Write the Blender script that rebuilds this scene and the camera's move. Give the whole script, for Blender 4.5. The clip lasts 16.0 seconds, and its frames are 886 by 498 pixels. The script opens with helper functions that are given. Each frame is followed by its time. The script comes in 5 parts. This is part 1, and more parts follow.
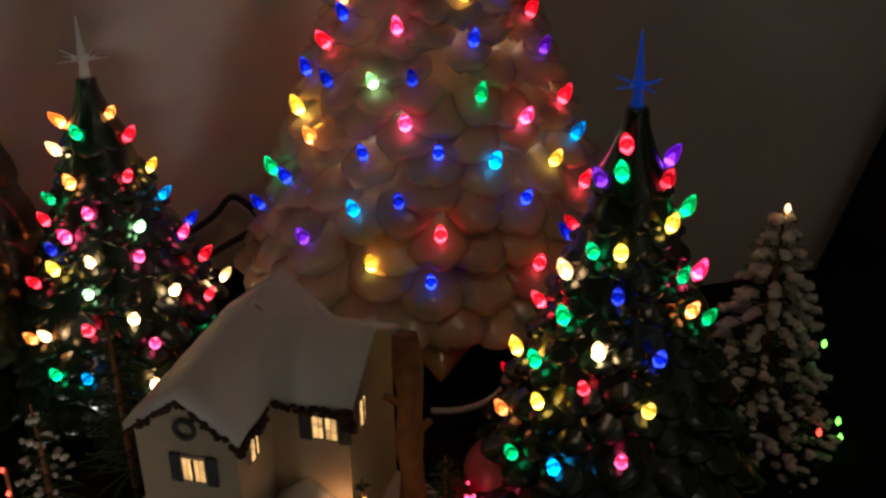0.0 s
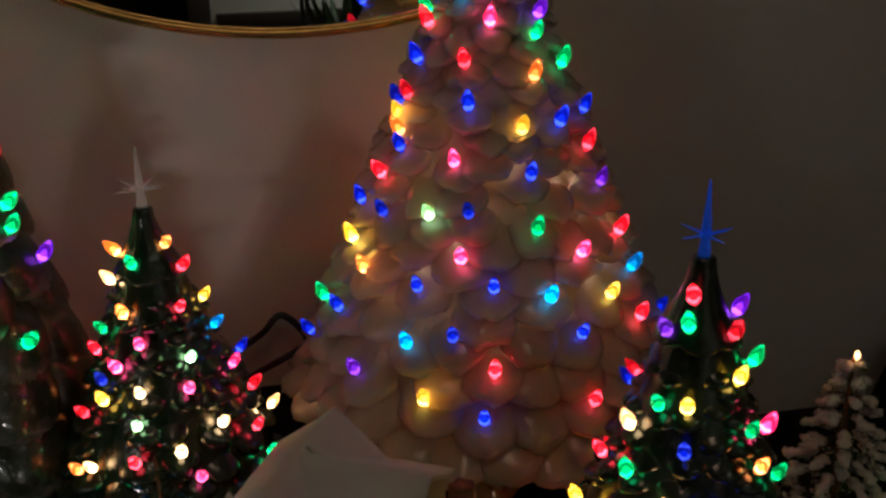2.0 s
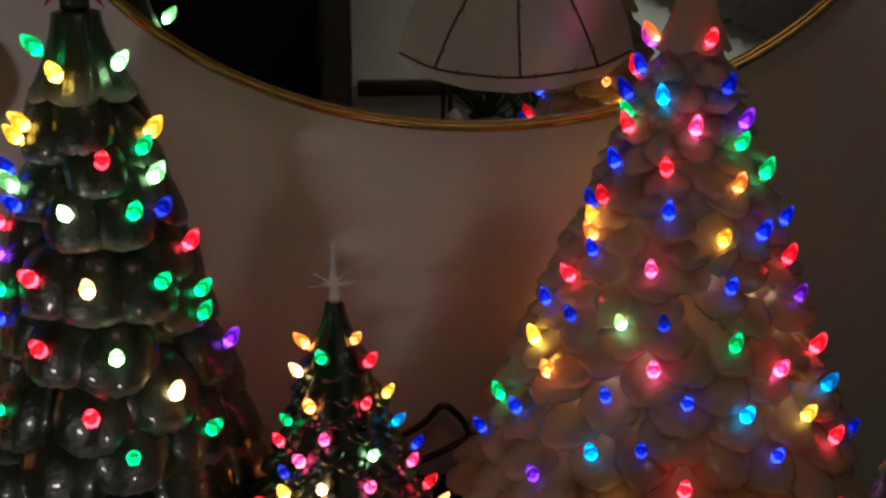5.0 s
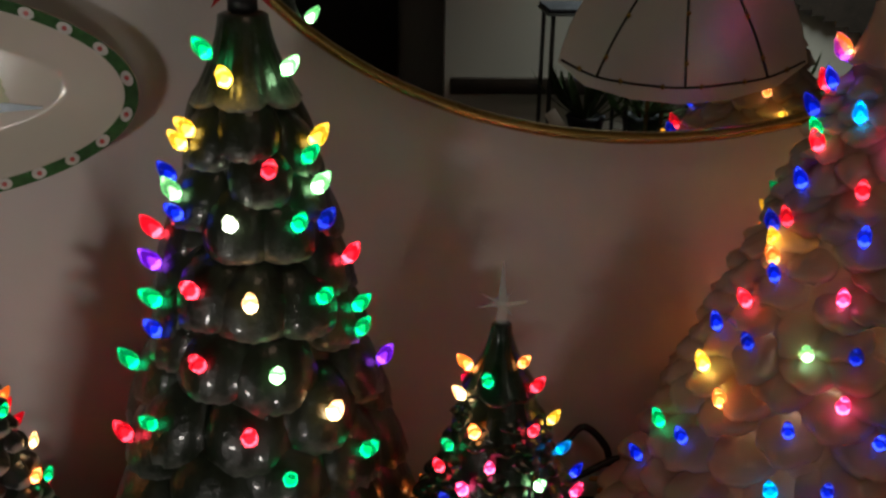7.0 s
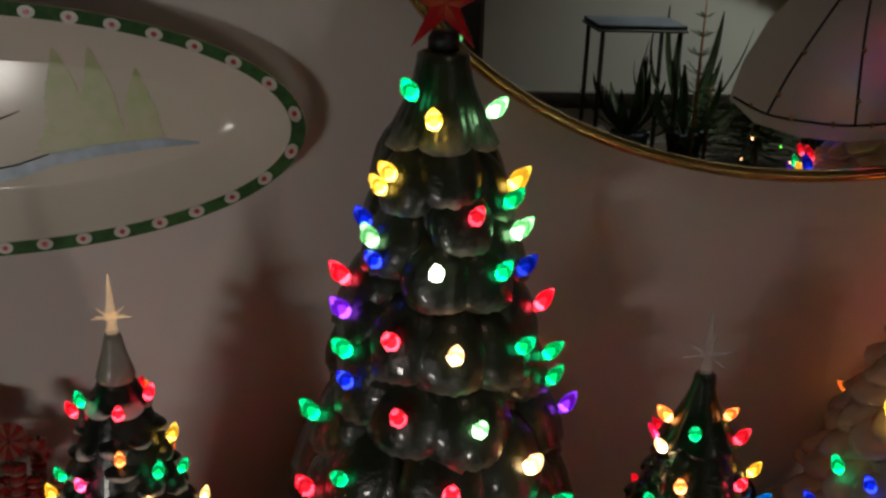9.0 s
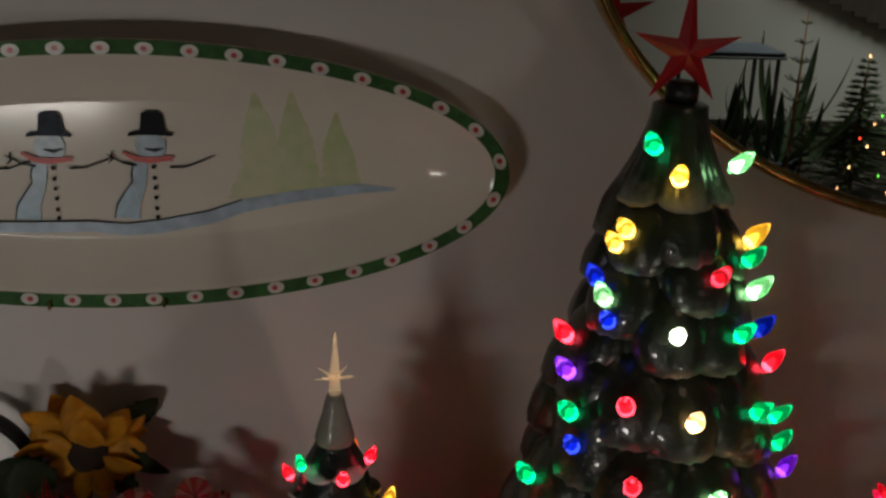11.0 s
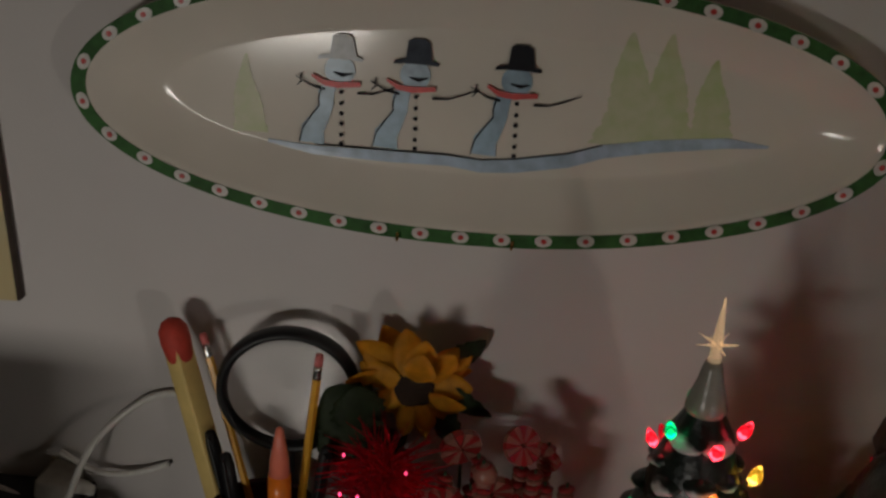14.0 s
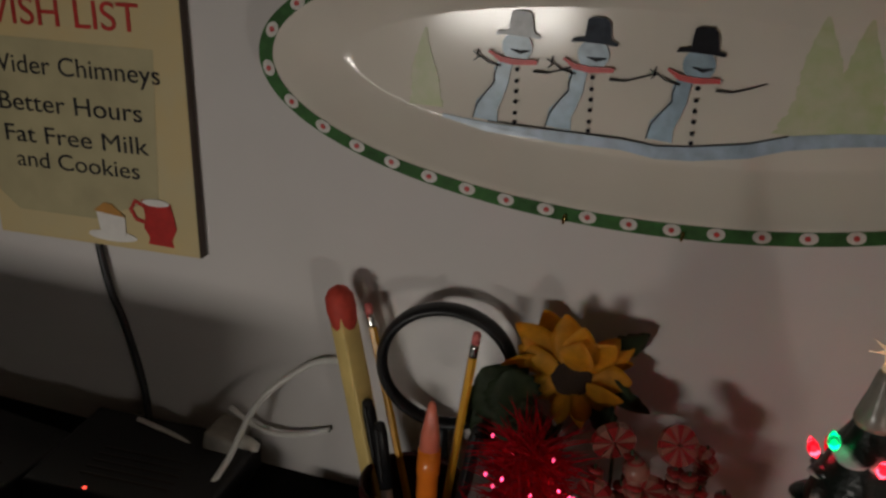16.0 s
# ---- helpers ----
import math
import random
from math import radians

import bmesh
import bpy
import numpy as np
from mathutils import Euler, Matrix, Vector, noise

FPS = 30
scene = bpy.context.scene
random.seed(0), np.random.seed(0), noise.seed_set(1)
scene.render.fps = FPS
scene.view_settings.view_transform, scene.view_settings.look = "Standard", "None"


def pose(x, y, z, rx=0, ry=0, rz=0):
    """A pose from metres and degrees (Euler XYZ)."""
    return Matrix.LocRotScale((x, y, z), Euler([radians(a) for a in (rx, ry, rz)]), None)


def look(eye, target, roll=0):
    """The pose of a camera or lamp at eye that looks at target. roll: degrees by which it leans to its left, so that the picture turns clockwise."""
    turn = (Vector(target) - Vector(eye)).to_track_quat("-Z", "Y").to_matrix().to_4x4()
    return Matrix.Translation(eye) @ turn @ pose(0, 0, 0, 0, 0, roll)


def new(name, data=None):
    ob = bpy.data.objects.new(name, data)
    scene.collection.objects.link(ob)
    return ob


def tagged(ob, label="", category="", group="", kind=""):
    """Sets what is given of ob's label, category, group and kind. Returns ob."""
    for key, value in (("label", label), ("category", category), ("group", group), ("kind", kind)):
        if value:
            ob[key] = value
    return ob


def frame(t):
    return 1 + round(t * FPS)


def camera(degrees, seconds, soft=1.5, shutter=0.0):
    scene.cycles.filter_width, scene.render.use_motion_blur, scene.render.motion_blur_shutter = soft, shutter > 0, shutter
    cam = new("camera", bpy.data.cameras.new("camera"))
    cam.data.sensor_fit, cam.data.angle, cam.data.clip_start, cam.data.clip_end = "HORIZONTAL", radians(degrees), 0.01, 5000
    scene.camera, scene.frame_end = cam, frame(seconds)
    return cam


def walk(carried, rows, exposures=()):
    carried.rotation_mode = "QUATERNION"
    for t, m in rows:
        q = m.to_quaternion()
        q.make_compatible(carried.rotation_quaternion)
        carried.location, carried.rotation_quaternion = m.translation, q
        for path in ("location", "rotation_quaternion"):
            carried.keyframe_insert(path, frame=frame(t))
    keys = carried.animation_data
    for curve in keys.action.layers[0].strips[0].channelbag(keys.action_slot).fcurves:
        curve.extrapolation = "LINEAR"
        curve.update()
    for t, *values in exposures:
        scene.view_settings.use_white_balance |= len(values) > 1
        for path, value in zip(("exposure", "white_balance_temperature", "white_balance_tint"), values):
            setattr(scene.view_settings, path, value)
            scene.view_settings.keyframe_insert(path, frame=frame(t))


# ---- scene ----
cam = camera(45.4, 16.0, soft=2.6)
PATH = [
    (0, (0.79, -1.205, 0.543), (1.218, 0.532, -0.35), -0.9),
    (0.5, (0.789, -1.196, 0.555), (1.211, 0.57, -0.283), -0.7),
    (1, (0.781, -1.188, 0.565), (1.189, 0.597, -0.241), -0.6),
    (1.5, (0.78, -1.177, 0.575), (1.19, 0.62, -0.202), -0.8),
    (2, (0.778, -1.166, 0.581), (1.164, 0.647, -0.173), -0.8),
    (2.5, (0.773, -1.155, 0.592), (1.156, 0.671, -0.129), -0.6),
    (3, (0.76, -1.148, 0.602), (1.125, 0.691, -0.093), -0.2),
    (3.5, (0.75, -1.146, 0.609), (1.076, 0.708, -0.065), -0.0),
    (4, (0.731, -1.138, 0.616), (1.023, 0.728, -0.041), 0.2),
    (6.5, (0.63, -1.078, 0.622), (0.755, 0.804, -0.044), 0.4),
    (7, (0.594, -1.058, 0.624), (0.715, 0.822, -0.048), 0.9),
    (7.5, (0.556, -1.047, 0.617), (0.669, 0.836, -0.049), 1.4),
    (8, (0.504, -1.037, 0.628), (0.651, 0.842, -0.041), 1.7),
    (10.5, (0.258, -0.94, 0.657), (0.467, 0.933, -0.013), 1.8),
    (11, (0.228, -0.936, 0.663), (0.39, 0.948, 0.012), 2.1),
    (11.5, (0.207, -0.936, 0.666), (0.305, 0.96, 0.04), 2.1),
    (12, (0.181, -0.932, 0.671), (0.211, 0.963, 0.031), 2.0),
    (12.5, (0.152, -0.929, 0.673), (0.12, 0.963, 0.024), 2.2),
    (13, (0.127, -0.915, 0.668), (0.037, 0.964, -0.008), 2.5),
    (13.5, (0.096, -0.905, 0.656), (-0.056, 0.96, -0.052), 3.2),
    (14, (0.076, -0.895, 0.642), (-0.098, 0.947, -0.117), 3.9),
    (14.5, (0.062, -0.888, 0.617), (-0.144, 0.927, -0.197), 4.1),
    (15, (0.053, -0.889, 0.61), (-0.178, 0.913, -0.226), 4.1),
    (15.5, (0.079, -0.886, 0.613), (-0.279, 0.907, -0.199), 3.7),
    (16, (0.108, -0.884, 0.62), (-0.435, 0.878, -0.155), 3.6),
]
EXPOSURES = [(0.0, -0.05), (3.0, 0.06), (6.3, -0.05), (8.2, -0.10), (10.3, -0.5), (13.0, -0.45), (14.5, -0.4), (15.5, -0.34), (16.0, -0.15)]
walk(cam, [(t, look(eye, target, roll)) for t, eye, target, roll in PATH], EXPOSURES)

# ---- world and lights ----
world = bpy.data.worlds.new("room_air")
scene.world = world
world.use_nodes = True
world.node_tree.nodes["Background"].inputs["Color"].default_value = (0.5, 0.47, 0.45, 1)
world.node_tree.nodes["Background"].inputs["Strength"].default_value = 0.004

WALL = 0.012      # the wall's face
TABLE = -0.07     # the table top


def area_lamp(name, eye, target, sx, sy, watts, colour, spread=180):
    data = bpy.data.lights.new(name, "AREA")
    data.spread = radians(spread)
    data.shape, data.size, data.size_y, data.energy, data.color = "RECTANGLE", sx, sy, watts, colour
    ob = new(name, data)
    ob.matrix_world = look(eye, target)
    return ob


# the low strip light behind the camera; unseen low_lamp follows from tree shadows
area_lamp("strip_light", (-0.57, -1.75, 0.08), (-0.38, 0, 0.12), 0.32, 0.09, 1.95, (1.0, 0.95, 0.87), 96)
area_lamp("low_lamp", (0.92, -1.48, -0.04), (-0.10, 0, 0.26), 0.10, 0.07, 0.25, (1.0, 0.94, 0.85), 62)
# unseen lamp added over the partition to brighten it in the mirror
area_lamp("partition_fill", (1.70, -1.58, 1.66), (1.66, -1.72, 0), 0.3, 0.3, 8.0, (0.97, 1.0, 0.88), 70)
# weak warm fill added under the ceiling, without a fixture
area_lamp("warm_fill", (0.9, -1.0, 1.68), (0.9, -1.0, 0), 0.4, 0.4, 0.9, (1.0, 0.70, 0.48))


# ---- materials ----
def mat(name, colour, rough=0.5, metal=0.0, vary=0.12, grain=60.0, bump=0.1, bump_scale=None, coat=0.0, second=None, detail=4.0, spec=0.5):
    m = bpy.data.materials.new(name)
    m.use_nodes = True
    nt = m.node_tree
    b = nt.nodes["Principled BSDF"]
    tex = nt.nodes.new("ShaderNodeTexCoord")
    n1 = nt.nodes.new("ShaderNodeTexNoise")
    n1.inputs["Scale"].default_value, n1.inputs["Detail"].default_value = grain, detail
    n2 = nt.nodes.new("ShaderNodeTexNoise")
    n2.inputs["Scale"].default_value, n2.inputs["Detail"].default_value = grain / 9, 2.0
    nt.links.new(tex.outputs["Object"], n1.inputs["Vector"])
    nt.links.new(tex.outputs["Object"], n2.inputs["Vector"])
    add = nt.nodes.new("ShaderNodeMath")
    add.operation = "ADD"
    nt.links.new(n1.outputs["Fac"], add.inputs[0])
    nt.links.new(n2.outputs["Fac"], add.inputs[1])
    ramp = nt.nodes.new("ShaderNodeValToRGB")
    ramp.color_ramp.elements[0].position, ramp.color_ramp.elements[1].position = 0.35, 0.65
    half = nt.nodes.new("ShaderNodeMath")
    half.operation = "MULTIPLY"
    half.inputs[1].default_value = 0.5
    nt.links.new(add.outputs[0], half.inputs[0])
    nt.links.new(half.outputs[0], ramp.inputs["Fac"])
    low = second or [c * (1 - vary) for c in colour]
    ramp.color_ramp.elements[0].color = (*low, 1)
    ramp.color_ramp.elements[1].color = (*[min(1, c * (1 + vary)) for c in colour], 1)
    nt.links.new(ramp.outputs["Color"], b.inputs["Base Color"])
    b.inputs["Roughness"].default_value, b.inputs["Metallic"].default_value = rough, metal
    b.inputs["Coat Weight"].default_value = coat
    b.inputs["Specular IOR Level"].default_value = spec
    if bump:
        bp = nt.nodes.new("ShaderNodeBump")
        bp.inputs["Strength"].default_value, bp.inputs["Distance"].default_value = bump, 0.002
        n3 = nt.nodes.new("ShaderNodeTexNoise")
        n3.inputs["Scale"].default_value, n3.inputs["Detail"].default_value = bump_scale or grain * 2, 5.0
        nt.links.new(tex.outputs["Object"], n3.inputs["Vector"])
        nt.links.new(n3.outputs["Fac"], bp.inputs["Height"])
        nt.links.new(bp.outputs["Normal"], b.inputs["Normal"])
    return m


def tipped(name, colour, tip, rough, amount, coat=0.15, grain=120.0, sharp=0.15, vary=0.35, patch=90.0, bias=0.0):
    """Glazed ceramic whose branch tips carry a paler glaze (attribute tip)."""
    m = mat(name, colour, rough, vary=vary, grain=grain, bump=0.6 if vary > 0.1 else 0.06, bump_scale=180, coat=coat)
    nt = m.node_tree
    b = nt.nodes["Principled BSDF"]
    at = nt.nodes.new("ShaderNodeAttribute")
    at.attribute_name = "tip"
    no = nt.nodes.new("ShaderNodeTexNoise")
    no.inputs["Scale"].default_value, no.inputs["Detail"].default_value = patch, 6.0
    tex = nt.nodes.new("ShaderNodeTexCoord")
    nt.links.new(tex.outputs["Object"], no.inputs["Vector"])
    mul = nt.nodes.new("ShaderNodeMath")
    mul.operation = "MULTIPLY_ADD"
    mul.inputs[1].default_value, mul.inputs[2].default_value = 0.9, -0.45 + bias
    nt.links.new(no.outputs["Fac"], mul.inputs[0])
    add = nt.nodes.new("ShaderNodeMath")
    add.operation = "ADD"
    nt.links.new(at.outputs["Fac"], add.inputs[0])
    nt.links.new(mul.outputs[0], add.inputs[1])
    mr = nt.nodes.new("ShaderNodeMapRange")
    mr.inputs["From Min"].default_value, mr.inputs["From Max"].default_value = 0.5 - sharp, 0.5 + sharp
    mr.inputs["To Max"].default_value = amount
    nt.links.new(add.outputs[0], mr.inputs["Value"])
    mix = nt.nodes.new("ShaderNodeMix")
    mix.data_type = "RGBA"
    old = b.inputs["Base Color"].links[0].from_socket
    nt.links.new(mr.outputs["Result"], mix.inputs["Factor"])
    nt.links.new(old, mix.inputs["A"])
    mix.inputs["B"].default_value = (*tip, 1)
    nt.links.new(mix.outputs["Result"], b.inputs["Base Color"])
    return m


def glow(name, colour, core, strength):
    """Clear coloured plastic lit through its socket: brighter and paler towards the socket end."""
    m = bpy.data.materials.new(name)
    m.use_nodes = True
    nt = m.node_tree
    b = nt.nodes["Principled BSDF"]
    b.inputs["Base Color"].default_value = (*[c * 0.6 + 0.01 for c in colour], 1)
    b.inputs["Roughness"].default_value = 0.12
    b.inputs["Transmission Weight"].default_value = 0.3
    tex = nt.nodes.new("ShaderNodeTexCoord")
    sep = nt.nodes.new("ShaderNodeSeparateXYZ")
    nt.links.new(tex.outputs["Object"], sep.inputs[0])
    ramp = nt.nodes.new("ShaderNodeValToRGB")
    e = ramp.color_ramp.elements
    e[0].position, e[0].color = 0.0, (*core, 1)
    e[1].position, e[1].color = 1.0, (*[c * 0.55 for c in colour], 1)
    mid = ramp.color_ramp.elements.new(0.45)
    mid.color = (*colour, 1)
    mr = nt.nodes.new("ShaderNodeMapRange")
    mr.inputs["From Min"].default_value, mr.inputs["From Max"].default_value = -0.5, 0.5
    nt.links.new(sep.outputs["Z"], mr.inputs["Value"])
    nt.links.new(mr.outputs["Result"], ramp.inputs["Fac"])
    nt.links.new(ramp.outputs["Color"], b.inputs["Emission Color"])
    info = nt.nodes.new("ShaderNodeObjectInfo")
    var = nt.nodes.new("ShaderNodeMapRange")
    var.inputs["To Min"].default_value, var.inputs["To Max"].default_value = strength * 0.5, strength * 1.4
    nt.links.new(info.outputs["Random"], var.inputs["Value"])
    nt.links.new(var.outputs["Result"], b.inputs["Emission Strength"])
    return m


def glass(name, colour=(1, 1, 1), rough=0.03, ior=1.45):
    m = bpy.data.materials.new(name)
    m.use_nodes = True
    b = m.node_tree.nodes["Principled BSDF"]
    b.inputs["Base Color"].default_value = (*colour, 1)
    b.inputs["Roughness"].default_value = rough
    b.inputs["Transmission Weight"].default_value = 1.0
    b.inputs["IOR"].default_value = ior
    return m


def shell(name, colour, strength):
    """Clear tinted bulb plastic that scatters a little of the light fed into it."""
    m = glow(name, colour, [min(1, c * 1.5 + 0.03) for c in colour], strength)
    b = m.node_tree.nodes["Principled BSDF"]
    b.inputs["Base Color"].default_value = (*[c ** 0.75 for c in colour], 1)
    b.inputs["Transmission Weight"].default_value = 0.75
    b.inputs["IOR"].default_value, b.inputs["Roughness"].default_value = 1.25, 0.08
    return m


def plug(name, colour, strength):
    m = bpy.data.materials.new(name)
    m.use_nodes = True
    nt = m.node_tree
    b = nt.nodes["Principled BSDF"]
    b.inputs["Base Color"].default_value = (*colour, 1)
    b.inputs["Emission Color"].default_value = (*colour, 1)
    info = nt.nodes.new("ShaderNodeObjectInfo")
    var = nt.nodes.new("ShaderNodeMapRange")
    var.inputs["To Min"].default_value, var.inputs["To Max"].default_value = strength * 0.55, strength * 1.9
    nt.links.new(info.outputs["Random"], var.inputs["Value"])
    nt.links.new(var.outputs["Result"], b.inputs["Emission Strength"])
    return m


TINTS = {  # plastic, lit plug, scatter, plug strength
    "r": ((0.85, 0.008, 0.03), (1.0, 0.055, 0.06), 0.38, 2.6),
    "b": ((0.004, 0.02, 0.75), (0.02, 0.10, 1.0), 0.16, 0.9),
    "c": ((0.0, 0.28, 0.80), (0.05, 0.60, 1.0), 0.30, 1.8),
    "g": ((0.0, 0.42, 0.12), (0.06, 0.95, 0.32), 0.33, 1.8),
    "G": ((0.25, 0.75, 0.30), (0.75, 1.0, 0.60), 0.52, 4.6),
    "m": ((0.88, 0.02, 0.14), (1.0, 0.20, 0.36), 0.55, 3.2),
    "v": ((0.20, 0.01, 0.65), (0.45, 0.15, 1.0), 0.26, 1.5),
    "o": ((0.90, 0.22, 0.03), (1.0, 0.52, 0.18), 0.65, 3.4),
    "y": ((0.80, 0.46, 0.03), (1.0, 0.74, 0.20), 0.60, 3.7),
    "w": ((1.0, 0.55, 0.24), (1.0, 0.82, 0.52), 1.05, 6.9),
    "W": ((0.80, 0.92, 0.65), (0.95, 1.0, 0.82), 1.05, 6.9),
}
NAMES = {"r": "red", "b": "blue", "c": "sky_blue", "g": "green", "G": "pale_green", "m": "pink", "v": "violet", "o": "amber", "y": "yellow", "w": "warm_white", "W": "white"}
BULB = {k: shell(NAMES[k] + "_bulb", t[0], t[2]) for k, t in TINTS.items()}
CORE = {k: plug(NAMES[k] + "_plug", t[1], t[3]) for k, t in TINTS.items()}
HOT = {k: plug(NAMES[k] + "_hot_spot", [0.68 * c + 0.32 for c in t[1]], t[3] * 2.2) for k, t in TINTS.items()}
